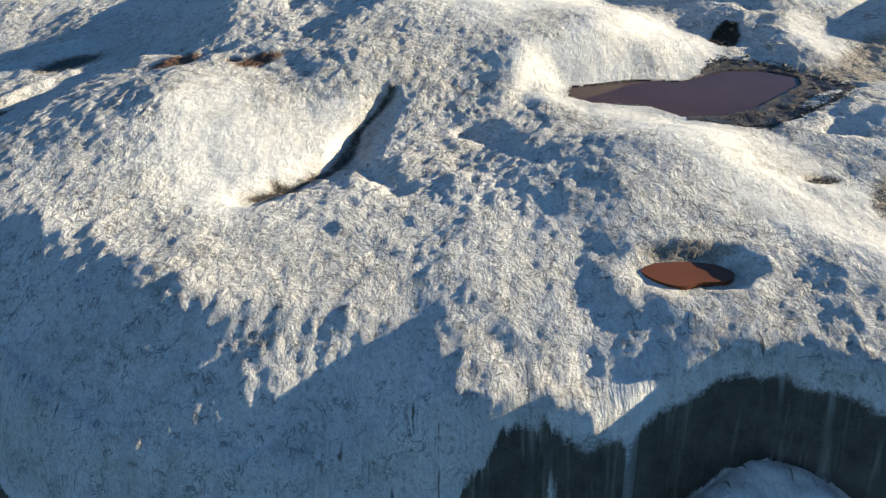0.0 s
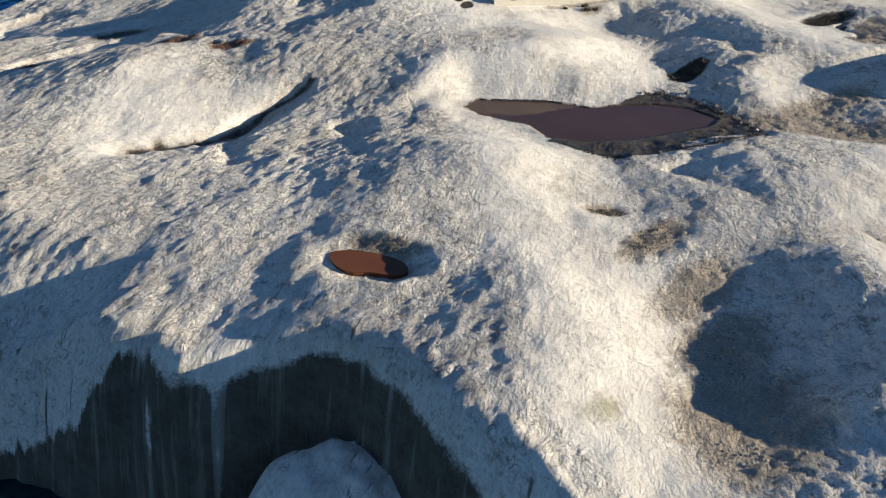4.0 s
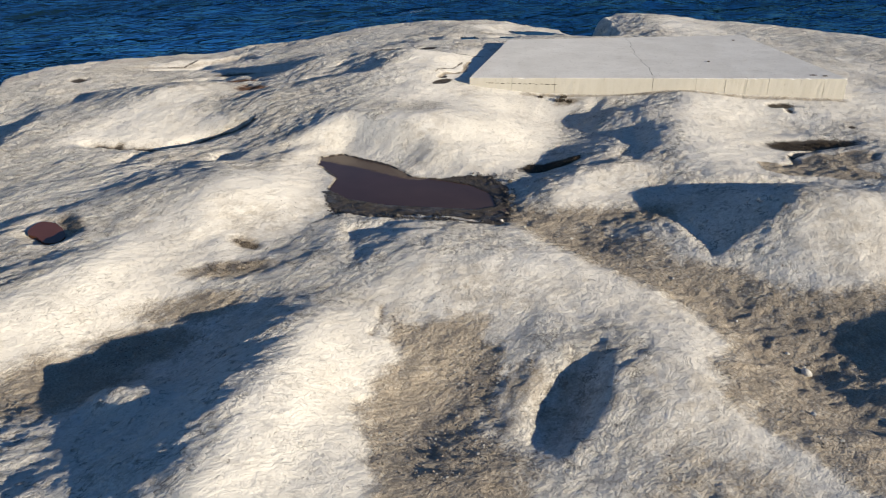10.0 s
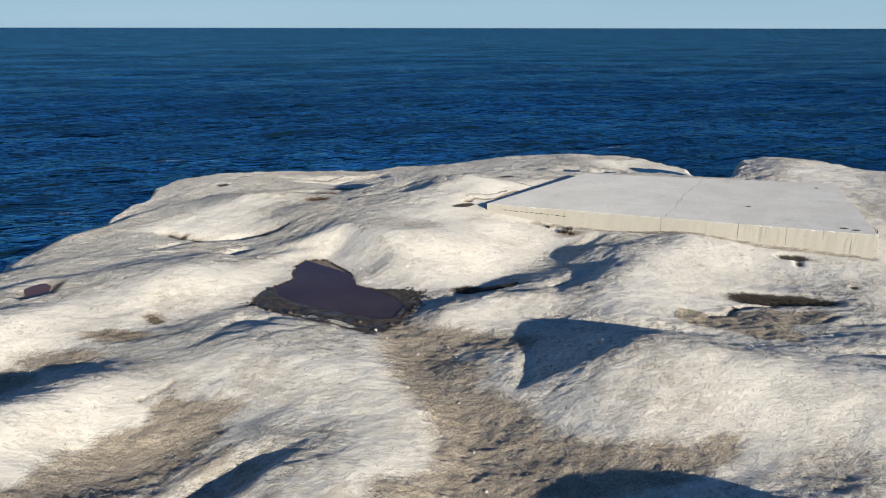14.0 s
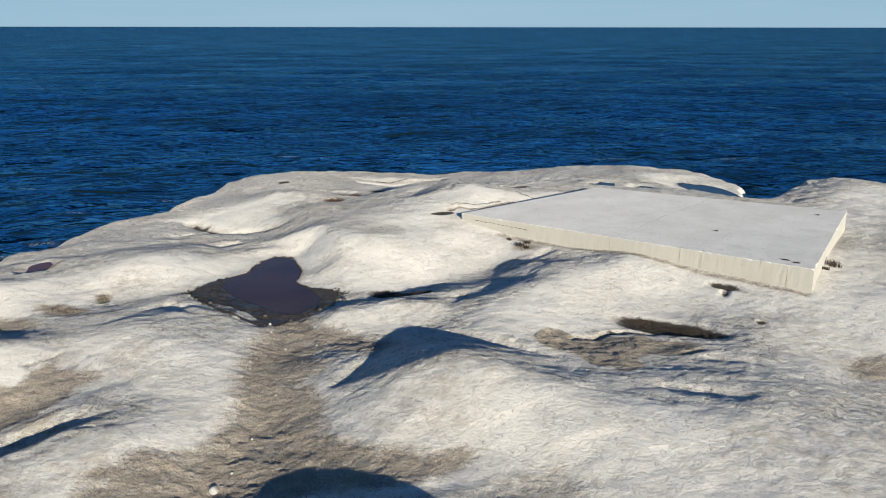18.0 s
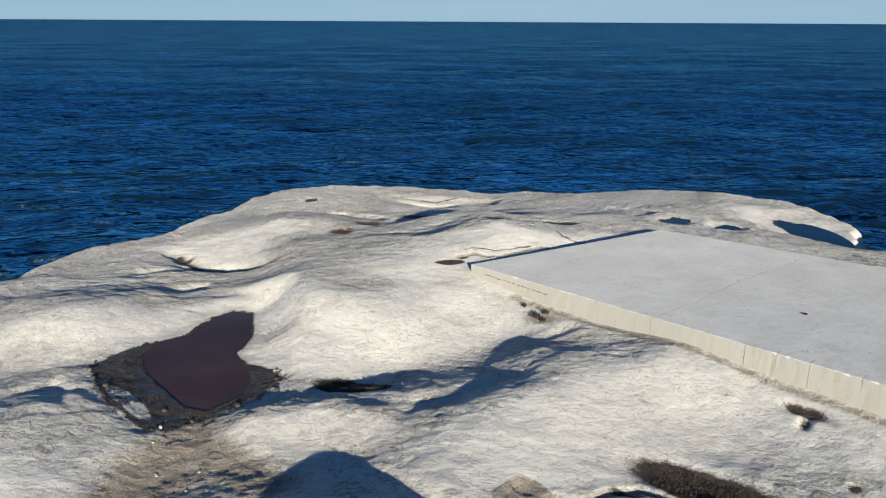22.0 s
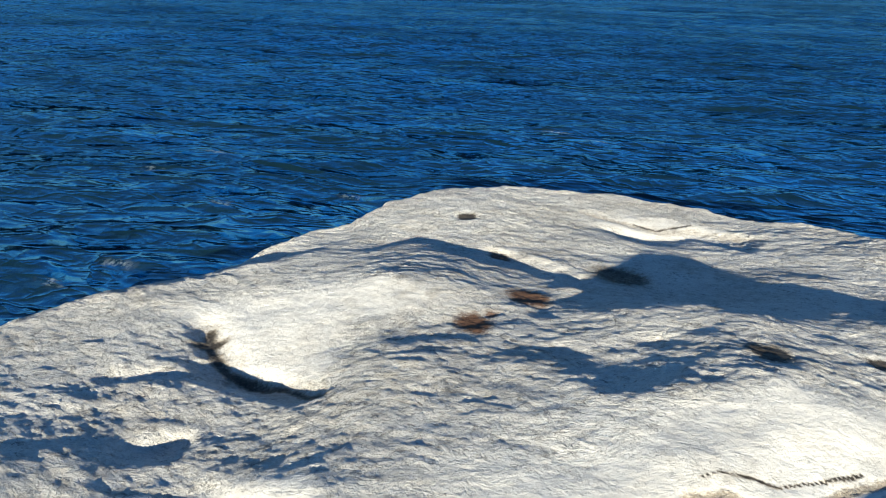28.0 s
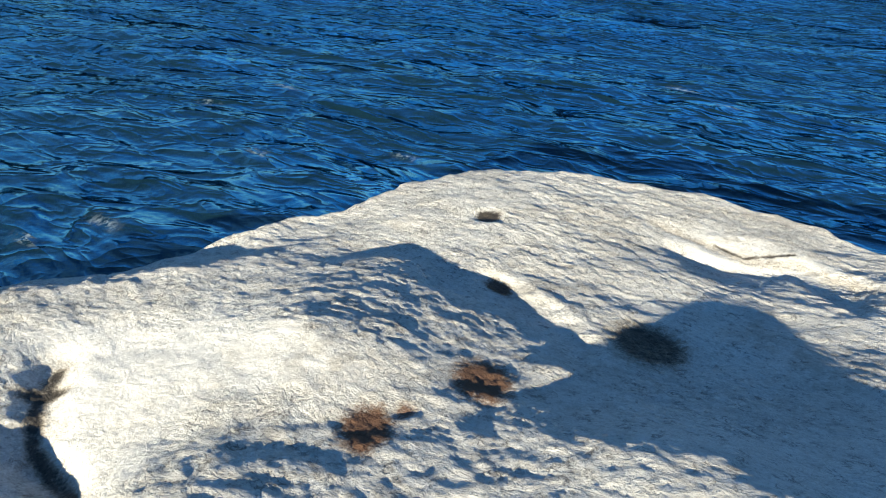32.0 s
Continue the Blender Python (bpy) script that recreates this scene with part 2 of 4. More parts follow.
    col = k.mix(k.math("MULTIPLY", k.math("MULTIPLY", drips, face), k.math("SUBTRACT", 0.8, k.math("MULTIPLY", k.attr("bare"), 0.8))), col, (0.62, 0.60, 0.56))
    strong = k.math("ADD", k.math("MULTIPLY", lee, 0.70), 0.28)
    earth = k.grey(k.attr("soil"), 0.2, 0.6)
    strong = k.math("MAXIMUM", strong, k.math("MULTIPLY", earth, 0.8))
    plates = k.math("ADD", k.math("MULTIPLY", k.plates(4.5, lie), 0.022), k.math("MULTIPLY", k.plates(11, lie), 0.011))
    relief = k.math("ADD", k.math("MULTIPLY", scales, 0.075), k.math("MULTIPLY", steps, 0.012))
    relief = k.math("ADD", relief, k.math("ADD", k.math("MULTIPLY", steps_b, 0.008), plates))
    relief = k.math("SUBTRACT", relief, k.math("MULTIPLY", flaky, 0.035))
    nrm = k.bump(k.math("MULTIPLY", k.math("SUBTRACT", relief, 0.047), strong), 1.0, 1.0)
    nrm = k.bump(slits, 0.8, -0.016, nrm)
    nrm = k.bump(k.math("MULTIPLY", runs, face), 0.7, 0.10, nrm)
    nrm = k.bump(k.math("MULTIPLY", crust, k.math("ADD", k.math("MULTIPLY", lee, 0.6), 0.4)), 0.5, 0.010, nrm)
    k.b.inputs["Specular IOR Level"].default_value = 0.15
    k.b.inputs["Diffuse Roughness"].default_value = 0.3
    rough = k.mix(wetmask, (0.92, 0.92, 0.92), (0.55, 0.55, 0.55))
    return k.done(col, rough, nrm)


def sea_material():
    """Deep water: dark body colour under a wind-ruffled, partly mirroring skin."""
    k = Mat("sea_water")
    swells = k.crests(0.13, 2, k.coords((1.0, 0.45, 1), (0, 0, 10)))
    chop = k.crests(0.36, 2, k.coords((1.0, 0.5, 1), (0, 0, -12)))
    wavelets = k.crests(0.95, 2, k.coords((1.0, 0.55, 1), (0, 0, 16)))
    rollers = k.crests(0.042, 3, k.coords((1.0, 0.5, 1), (0, 0, -4)))
    nrm = k.bump(rollers, 1.0, 1.5)
    nrm = k.bump(swells, 1.0, 0.55, nrm)
    nrm = k.bump(chop, 1.0, 0.32, nrm)
    nrm = k.bump(wavelets, 1.0, 0.12, nrm)
    nrm = k.bump(k.noise(4.2, 2, 0.5), 1.0, 0.012, nrm)
    foam = k.math("MULTIPLY", k.attr("foam"), k.grey(k.noise(2.4, 6, 0.75), 0.46, 0.58))
    tone = k.ramp(k.noise(0.02, 4, 0.6), [(0.3, (0.0032, 0.0120, 0.0175)), (0.7, (0.0048, 0.0175, 0.0250))])
    body = k.n.new("ShaderNodeBsdfDiffuse")
    k.link(k.mix(foam, tone, (0.50, 0.60, 0.66)), body.inputs["Color"])
    gusts = k.grey(k.noise(0.045, 6, 0.65, k.coords((1.0, 0.4, 1), (0, 0, 8)), 0.4), 0.35, 0.65)
    skin = k.node("ShaderNodeBsdfAnisotropic", Color=(0.29, 0.65, 0.88, 1))
    k.link(k.math("ADD", k.math("MULTIPLY", gusts, 0.08), 0.05), skin.inputs["Roughness"])
    veil = k.node("ShaderNodeFresnel", IOR=1.333)
    for nd in (body, skin, veil):
        k.link(nrm, nd.inputs["Normal"])
    part_mirror = k.math("MULTIPLY", k.math("MULTIPLY", veil.outputs[0], 3.8), k.math("POWER", k.math("SUBTRACT", 1.0, veil.outputs[0]), 2.0))
    both = k.n.new("ShaderNodeMixShader")
    ruffled = k.math("ADD", k.math("MULTIPLY", k.grey(k.noise(0.075, 5, 0.7, k.coords((1.0, 0.45, 1), (0, 0, 12))), 0.36, 0.64), 0.6), 0.7)
    k.link(k.math("MULTIPLY", k.math("MULTIPLY", part_mirror, ruffled), k.math("SUBTRACT", 1.0, foam)), both.inputs[0])
    k.link(body.outputs[0], both.inputs[1])
    k.link(skin.outputs[0], both.inputs[2])
    k.link(both.outputs[0], k.n["Material Output"].inputs["Surface"])
    k.n.remove(k.b)
    return k.m


def pool_material(name, colour, rough=0.04):
    k = Mat(name)
    nrm = k.bump(k.noise(5, 3), 0.05, 0.02)
    k.b.inputs["IOR"].default_value = 1.333
    k.b.inputs["Specular IOR Level"].default_value = 0.22
    col = k.mix(k.grey(k.noise(0.8, 3), 0.3, 0.7), colour, tuple(c * 0.7 for c in colour))
    return k.done(col, rough, nrm)


def mud_material():
    k = Mat("wet_mud")
    col = k.ramp(k.noise(9, 6, 0.72), [(0.3, (0.030, 0.024, 0.019)), (0.55, (0.062, 0.050, 0.039)), (0.72, (0.15, 0.125, 0.10))])
    rough = k.mix(k.grey(k.noise(3, 4), 0.4, 0.6), (0.35, 0.35, 0.35), (0.8, 0.8, 0.8))
    return k.done(col, rough, k.bump(k.noise(28, 5, 0.7), 0.7, 0.015))


def concrete_material():
    k = Mat("weathered_concrete")
    base = k.ramp(k.noise(0.8, 6, 0.65), [(0.3, (0.64, 0.62, 0.58)), (0.7, (0.77, 0.75, 0.71))])
    spots = k.grey(k.noise(5, 6, 0.72), 0.56, 0.74)
    base = k.mix(k.math("MULTIPLY", spots, 0.4), base, (0.42, 0.395, 0.35))
    grime = k.grey(k.noise(1.3, 6, 0.72), 0.50, 0.68)
    base = k.mix(k.math("MULTIPLY", grime, 0.35), base, (0.50, 0.475, 0.43))
    drops = k.grey(k.noise(15, 4, 0.65), 0.62, 0.68)
    base = k.mix(k.math("MULTIPLY", drops, 0.6), base, (0.25, 0.23, 0.20))
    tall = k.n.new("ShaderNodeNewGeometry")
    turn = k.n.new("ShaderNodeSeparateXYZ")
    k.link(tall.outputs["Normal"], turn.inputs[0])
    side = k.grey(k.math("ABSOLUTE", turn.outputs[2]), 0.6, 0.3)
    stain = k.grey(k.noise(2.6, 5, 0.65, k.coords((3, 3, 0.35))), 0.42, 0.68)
    # sides are cream; painted darker too, against the low sun full on them
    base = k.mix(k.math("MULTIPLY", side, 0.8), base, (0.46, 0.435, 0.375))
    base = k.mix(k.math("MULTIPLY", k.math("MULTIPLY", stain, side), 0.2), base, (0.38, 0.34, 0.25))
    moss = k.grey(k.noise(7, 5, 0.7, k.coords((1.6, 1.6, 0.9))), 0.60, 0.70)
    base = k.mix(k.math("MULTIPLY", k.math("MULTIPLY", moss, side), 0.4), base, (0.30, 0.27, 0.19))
    nrm = k.bump(k.noise(2.2, 5, 0.55), 0.3, 0.02)
    nrm = k.bump(k.noise(45, 3, 0.6), 0.3, 0.004, nrm)
    k.b.inputs["Diffuse Roughness"].default_value = 0.3
    return k.done(base, 0.9, nrm)


def stone_material(name, a, b):
    k = Mat(name)
    info = k.n.new("ShaderNodeNewGeometry")
    col = k.ramp(info.outputs["Random Per Island"], [(0.0, a), (1.0, b)])
    col = k.mix(k.math("MULTIPLY", k.grey(k.noise(30, 4, 0.7), 0.45, 0.7), 0.5), col, tuple(c * 0.5 for c in a))
    return k.done(col, 0.85, k.bump(k.noise(60, 4), 0.4, 0.01))


ROCK, SEA, CONCRETE = rock_material(), sea_material(), concrete_material()
POOL = pool_material("muddy_pool_water", (0.086, 0.050, 0.040))
PUDDLE_WATER = pool_material("rusty_puddle_water", (0.20, 0.075, 0.038), 0.10)
POND = pool_material("clear_pond_water", (0.02, 0.03, 0.035))
DARK_PEBBLE = stone_material("dark_pebbles", (0.028, 0.024, 0.021), (0.11, 0.095, 0.08))
MUD_WET = mud_material()
HOLE_DARK = stone_material("hole_dark", (0.035, 0.025, 0.02), (0.06, 0.04, 0.03))
EARTH_PEBBLE = stone_material("earthy_pebbles", (0.13, 0.11, 0.085), (0.34, 0.29, 0.23))
CRUST_CHIP = stone_material("crust_flakes", (0.34, 0.31, 0.26), (0.56, 0.53, 0.47))
PALE_STONE = stone_material("pale_stone", (0.42, 0.40, 0.36), (0.58, 0.56, 0.52))
DRY_PLANT = stone_material("bleached_weed", (0.09, 0.07, 0.05), (0.26, 0.21, 0.15))
PLANT = stone_material("dry_weed", (0.035, 0.028, 0.02), (0.14, 0.105, 0.07))


# ---- the lie of the land ----
SEA_LEVEL = -2.3
STEP = 0.046
GX, GY = np.arange(-20.0, 24.0, STEP), np.arange(0.5, 41.5, STEP)
X, Y = np.meshgrid(GX, GY)
rng = np.random.default_rng(7)
TABLE = rng.random((256, 256))


def value_noise(x, y):
    """Smooth noise in -1..1 of cell size 1."""
    xi, yi = np.floor(x).astype(int), np.floor(y).astype(int)
    u, v = x - xi, y - yi
    u, v = u * u * u * (u * (u * 6 - 15) + 10), v * v * v * (v * (v * 6 - 15) + 10)
    a, b = TABLE[xi & 255, yi & 255], TABLE[(xi + 1) & 255, yi & 255]
    c, d = TABLE[xi & 255, (yi + 1) & 255], TABLE[(xi + 1) & 255, (yi + 1) & 255]
    return 2 * (a + (b - a) * u + (c - a) * v + (a - b - c + d) * u * v) - 1


def fbm(x, y, octaves=4, gain=0.5):
    total, amp = 0.0, 1.0
    for i in range(octaves):
        total = total + amp * value_noise(x + 17.3 * i, y + 9.1 * i)
        x, y, amp = 1.6 * x - 1.2 * y, 1.2 * x + 1.6 * y, amp * gain
    return total


def smooth(a, b, v):
    t = np.clip((v - a) / (b - a), 0, 1)
    return t * t * (3 - 2 * t)


def inside(poly, x, y):
    """Signed distance to a closed outline, positive inside."""
    p = np.array(poly, float)
    best, odd = np.full(x.shape, 1e9), np.zeros(x.shape, bool)
    for (ax, ay), (bx, by) in zip(p, np.roll(p, -1, 0)):
        ex, ey = bx - ax, by - ay
        t = np.clip(((x - ax) * ex + (y - ay) * ey) / (ex * ex + ey * ey), 0, 1)
        best = np.minimum(best, (x - ax - t * ex) ** 2 + (y - ay - t * ey) ** 2)
        if ey:
            odd ^= ((ay > y) != (by > y)) & (x < ax + (y - ay) / ey * ex)
    return np.where(odd, 1, -1) * np.sqrt(best)


def along(line, x, y):
    """Distance to an open line."""
    best = np.full(x.shape, 1e9)
    for (ax, ay), (bx, by) in zip(line, line[1:]):
        ex, ey = bx - ax, by - ay
        t = np.clip(((x - ax) * ex + (y - ay) * ey) / (ex * ex + ey * ey), 0, 1)
        best = np.minimum(best, (x - ax - t * ex) ** 2 + (y - ay - t * ey) ** 2)
    return np.sqrt(best)


def oval(cx, cy, rx, ry, turn):
    ca, sa = math.cos(radians(turn)), math.sin(radians(turn))
    u, v = (X - cx) * ca + (Y - cy) * sa, (Y - cy) * ca - (X - cx) * sa
    return (u / rx) ** 2 + (v / ry) ** 2


Z = 0.298 + 0.0245 * X + 0.0214 * Y
SOIL, RUST, BARE, ALGAE = (np.zeros_like(X) for _ in range(4))


def swell(cx, cy, rx, ry, turn, high):
    """A rounded rise or, with high below 0, a dip."""
    global Z
    Z = Z + high * np.exp(-oval(cx, cy, rx, ry, turn))


def dome(cx, cy, rx, ry, turn, high, sharp=2.0):
    """A fuller rise with a steeper flank."""
    global Z
    Z = Z + high * np.exp(-oval(cx, cy, rx, ry, turn) ** sharp)


def pit(cx, cy, rx, ry, turn, deep, soil=0.0, rust=0.0, bare=0.0):
    """A small hollow with what has gathered in it."""
    global Z, SOIL, RUST, BARE
    q = oval(cx, cy, rx, ry, turn)
    Z = Z - deep * np.exp(-q ** 2)
    m = np.exp(-(q * 0.8) ** 1.5)
    SOIL, RUST, BARE = np.maximum(SOIL, soil * m), np.maximum(RUST, rust * m), np.maximum(BARE, bare * m)


def stain(cx, cy, rx, ry, turn, soil=0.0, algae=0.0, bare=0.0):
    global SOIL, ALGAE, BARE
    m = np.exp(-oval(cx, cy, rx, ry, turn) ** 1.5)
    SOIL, ALGAE, BARE = np.maximum(SOIL, soil * m), np.maximum(ALGAE, algae * m), np.maximum(BARE, bare * m)


def gully(line, width, deep, soil=0.0):
    global Z, SOIL
    d = along(line, X, Y) / width
    Z = Z - deep * np.exp(-d ** 2)
    SOIL = np.maximum(SOIL, soil * np.exp(-(d * 0.8) ** 2))


def seam(line, width, soil, bare):
    """Dirt caught along a step in the rock, uneven in width."""
    global SOIL, BARE
    m = np.exp(-(along(line, X, Y) / (width * (1 + 0.5 * value_noise(X * 1.7, Y * 1.7)))) ** 2)
    SOIL, BARE = np.maximum(SOIL, soil * m), np.maximum(BARE, bare * m)


def ridge(line, width, high):
    global Z
    Z = Z + high * np.exp(-(along(line, X, Y) / width) ** 2)


def patch(poly, soil, soft=0.3):
    """Earth spread over an irregular plot."""
    global SOIL
    SOIL = np.maximum(SOIL, soil * smooth(-soft, soft, inside(poly, X, Y) + 0.25 * fbm(X * 1.3, Y * 1.3, 3)))


def blur(a, cells):
    """Mean over a square of cells, three times over."""
    for _ in range(3):
        for axis in (0, 1):
            c = np.cumsum(np.insert(a, 0, 0, axis), axis)
            n, r = a.shape[axis], cells
            hi, lo = np.minimum(np.arange(n) + r + 1, n), np.maximum(np.arange(n) - r, 0)
            shape = (-1, 1) if axis == 0 else (1, -1)
            a = (np.take(c, hi, axis) - np.take(c, lo, axis)) / (hi - lo).reshape(shape)
    return a


def worn(cx, cy, rx, ry, turn, reach):
    """Rock ground smoother than its surroundings, over the given reach in metres."""
    global Z
    m = np.exp(-oval(cx, cy, rx, ry, turn) ** 2)
    Z = Z + (blur(Z, int(reach / STEP)) - Z) * m


def lee(poly, deep=0.03, soft=0.16, most=0.16):
    """A hollow worn behind a rise, as deep as the low sun's shade reaches over the plot."""
    global Z
    d = inside(poly, X, Y)
    jj, ii = np.nonzero(d > 0)
    gone, step = np.zeros(len(jj), bool), STEP
    crest, far = np.zeros(len(jj)), np.zeros(len(jj))
    for n in range(1, 160):
        ci = np.clip((ii + n * math.cos(radians(SUN_AZ))).round().astype(int), 0, X.shape[1] - 1)
        cj = np.clip((jj + n * math.sin(radians(SUN_AZ))).round().astype(int), 0, X.shape[0] - 1)
        out = (d[cj, ci] <= 0) & ~gone
        crest[out], far[out] = Z[cj[out], ci[out]], n * step
        gone |= out
    want = crest - far * math.tan(radians(SUN_EL)) - deep * smooth(0, 0.3, d[jj, ii])
    cut = np.zeros_like(Z)
    cut[jj, ii] = np.clip(Z[jj, ii] - want, 0, most) * smooth(0.0, soft, d[jj, ii])
    Z = Z - blur(cut, 1)


def bask(poly, soft=0.3):
    """Ground filled up to a gentle fall behind the rises, so that the low sun reaches it."""
    global Z
    d = inside(poly, X, Y)
    jj, ii = np.nonzero(d > 0)
    need = Z[jj, ii].copy()
    for n in range(1, 150):
        ci = np.clip((ii + n * math.cos(radians(SUN_AZ))).round().astype(int), 0, X.shape[1] - 1)
        cj = np.clip((jj + n * math.sin(radians(SUN_AZ))).round().astype(int), 0, X.shape[0] - 1)
        need = np.maximum(need, Z[cj, ci] - n * STEP * math.tan(radians(SUN_EL - 3.0)))
    fill = np.zeros_like(Z)
    fill[jj, ii] = np.clip(need - Z[jj, ii], 0, 0.22) * smooth(0.0, soft, d[jj, ii])
    Z = Z + blur(fill, 2)


def basin(poly, level, deep, bank=1.2):
    """A pool's bed, with banks that stand above its water."""
    global Z
    d = inside(poly, X, Y)
    bed = level - deep * smooth(-0.05, 0.6, d) + 0.015
    rim = level + 0.015 + (np.maximum(Z, level + 0.04) - level) * smooth(0.0, bank, -d)
    k = smooth(-2.2 * bank, -bank, d)
    Z = np.where(d > 0, bed, Z * (1 - k) + rim * k)
    return d


# round the slab
swell(-1.0, 21.0, 5.0, 5.0, 0, 0.9)
swell(7.0, 21.0, 2.4, 1.2, 135, 0.34)
swell(-3.4, 21.8, 2.4, 1.2, 0, -0.06)
swell(0.6, 22.6, 2.4, 1.2, 0, -0.16)
swell(5.4, 23.4, 1.2, 1.2, 0, 0.19)
swell(7.8, 24.2, 1.2, 1.2, 0, -0.11)
swell(6.2, 25.8, 2.4, 1.2, 45, 0.11)
swell(-2.6, 27.4, 4.0, 2.0, 45, 0.29)
swell(4.6, 27.4, 3.2, 3.2, 0, 0.44)
swell(0.6, 28.2, 4.0, 2.0, 90, 0.19)
swell(8.6, 29.0, 2.4, 1.2, 90, 0.13)
swell(5.4, 31.4, 4.0, 2.0, 135, 0.07)
swell(3.0, 34.6, 4.0, 2.0, 0, -0.13)
# western point
swell(-13.8, 9.8, 4.0, 2.0, 0, -0.09)
swell(-9.0, 10.6, 4.0, 2.0, 90, -0.22)
swell(-5.8, 13.8, 1.2, 1.2, 0, 0.23)
swell(-5.0, 14.6, 4.0, 2.0, 45, 0.31)
swell(-4.2, 16.2, 1.2, 1.2, 0, -0.1)
swell(-13.8, 17.8, 1.2, 1.2, 0, -0.14)
swell(-15.4, 18.6, 5.0, 5.0, 0, -0.69)
swell(-10.6, 18.6, 2.0, 2.0, 0, -0.21)
swell(-5.0, 19.4, 2.0, 2.0, 0, 0.27)
swell(-9.8, 22.6, 4.0, 2.0, 135, -0.08)
swell(-5.8, 22.6, 2.4, 1.2, 45, 0.18)
swell(-7.4, 25.0, 4.0, 2.0, 135, 0.11)
swell(-17.0, 25.8, 4.0, 2.0, 90, -0.16)
swell(-9.8, 28.2, 2.4, 1.2, 0, 0.11)
swell(-4.2, 29.0, 2.4, 1.2, 45, 0.1)
swell(-8.2, 31.4, 2.4, 1.2, 135, -0.2)
swell(-4.2, 33.8, 4.0, 2.0, 135, 0.19)
swell(-8.2, 34.6, 4.0, 2.0, 45, 0.07)
# eastern domes
swell(12.6, 9.0, 1.2, 1.2, 0, 0.13)
swell(11.0, 10.6, 1.2, 1.2, 0, -0.25)
swell(12.6, 11.4, 2.4, 1.2, 0, -0.1)
swell(17.4, 12.2, 5.0, 5.0, 0, -0.42)
swell(12.6, 13.0, 1.2, 1.2, 0, 0.21)
swell(13.4, 14.6, 1.2, 1.2, 0, -0.09)
swell(11.8, 15.4, 2.4, 1.2, 135, -0.07)
swell(13.4, 16.2, 2.4, 1.2, 0, -0.25)
swell(17.4, 17.8, 2.4, 1.2, 90, 0.2)
swell(11.0, 18.6, 2.4, 1.2, 135, 0.21)
swell(11.8, 19.4, 2.4, 1.2, 45, 0.48)
swell(14.2, 19.4, 1.2, 1.2, 0, -0.15)
swell(15.8, 21.0, 1.2, 1.2, 0, -0.1)
swell(13.4, 22.6, 2.4, 1.2, 45, 0.11)
swell(12.6, 23.4, 2.4, 1.2, 45, 0.19)
swell(11.0, 24.2, 1.2, 1.2, 0, 0.09)
swell(18.2, 25.0, 4.0, 2.0, 90, -0.22)
swell(11.8, 26.6, 2.4, 1.2, 45, -0.24)
swell(11.0, 28.2, 2.4, 1.2, 45, -0.08)
swell(16.6, 31.4, 5.0, 5.0, 0, -0.45)
swell(11.0, 34.6, 4.0, 2.0, 0, -0.17)
swell(18.2, 34.6, 4.0, 2.0, 135, -0.21)
# southern domes
swell(3.8, 9.0, 4.0, 2.0, 90, 0.23)
swell(9.4, 9.0, 1.2, 1.2, 0, 0.08)
swell(0.6, 9.8, 2.4, 1.2, 90, 0.08)
swell(2.2, 11.4, 1.2, 1.2, 0, 0.28)
swell(3.8, 11.4, 1.2, 1.2, 0, 0.23)
swell(5.4, 11.4, 1.2, 1.2, 0, -0.1)
# middle, round the long pool
swell(-1.8, 13.0, 2.4, 1.2, 45, -0.23)
swell(7.0, 13.0, 1.2, 1.2, 0, 0.07)
swell(8.6, 13.0, 2.4, 1.2, 45, 0.24)
swell(0.6, 13.8, 1.2, 1.2, 0, -0.1)
swell(3.8, 13.8, 1.2, 1.2, 0, -0.1)
swell(-1.8, 15.4, 1.2, 1.2, 0, 0.12)
swell(0.6, 15.4, 1.2, 1.2, 0, 0.12)
swell(6.2, 15.4, 2.4, 1.2, 45, -0.24)
swell(-0.2, 16.2, 2.4, 1.2, 45, 0.21)
swell(8.6, 16.2, 1.2, 1.2, 0, -0.16)
swell(3.0, 17.0, 2.4, 1.2, 45, 0.43)
swell(8.6, 17.8, 1.2, 1.2, 0, -0.1)
swell(6.2, 18.6, 1.2, 1.2, 0, 0.16)
swell(3.8, 19.4, 2.4, 1.2, 135, -0.13)
swell(7.8, 19.4, 1.2, 1.2, 0, 0.07)
swell(-2.6, 20.2, 1.2, 1.2, 0, 0.2)
swell(2.2, 20.2, 2.4, 1.2, 0, -0.15)
swell(4.6, 20.2, 1.2, 1.2, 0, -0.17)
# south brow above the sea face
swell(16.6, 5.0, 4.0, 2.0, 45, -0.33)
swell(-0.2, 5.8, 2.4, 1.2, 0, -0.12)
swell(5.4, 5.8, 2.4, 1.2, 90, 0.24)
swell(10.2, 5.8, 2.4, 1.2, 90, 0.15)
swell(3.0, 7.4, 1.2, 1.2, 0, 0.1)
swell(5.4, 8.2, 1.2, 1.2, 0, 0.15)
swell(7.0, 8.2, 2.4, 1.2, 135, -0.18)
swell(11.0, 8.2, 2.4, 1.2, 135, 0.32)

# flanks of the mounds beside the long pool and the slab
swell(7.7, 16.4, 1.9, 1.0, 45, 0.20)
swell(2.0, 15.1, 1.6, 1.6, 0, 0.10)
swell(4.9, 18.2, 1.9, 1.0, 45, -0.20)
swell(5.2, 21.3, 0.9, 0.7, 45, 0.12)
swell(4.9, 20.8, 0.6, 0.5, 0, 0.09)
swell(5.1, 18.3, 0.8, 0.9, 0, -0.10)
swell(3.6, 20.5, 0.8, 0.7, 0, -0.12)
swell(-1.4, 14.4, 1.9, 1.1, 0, 0.11)
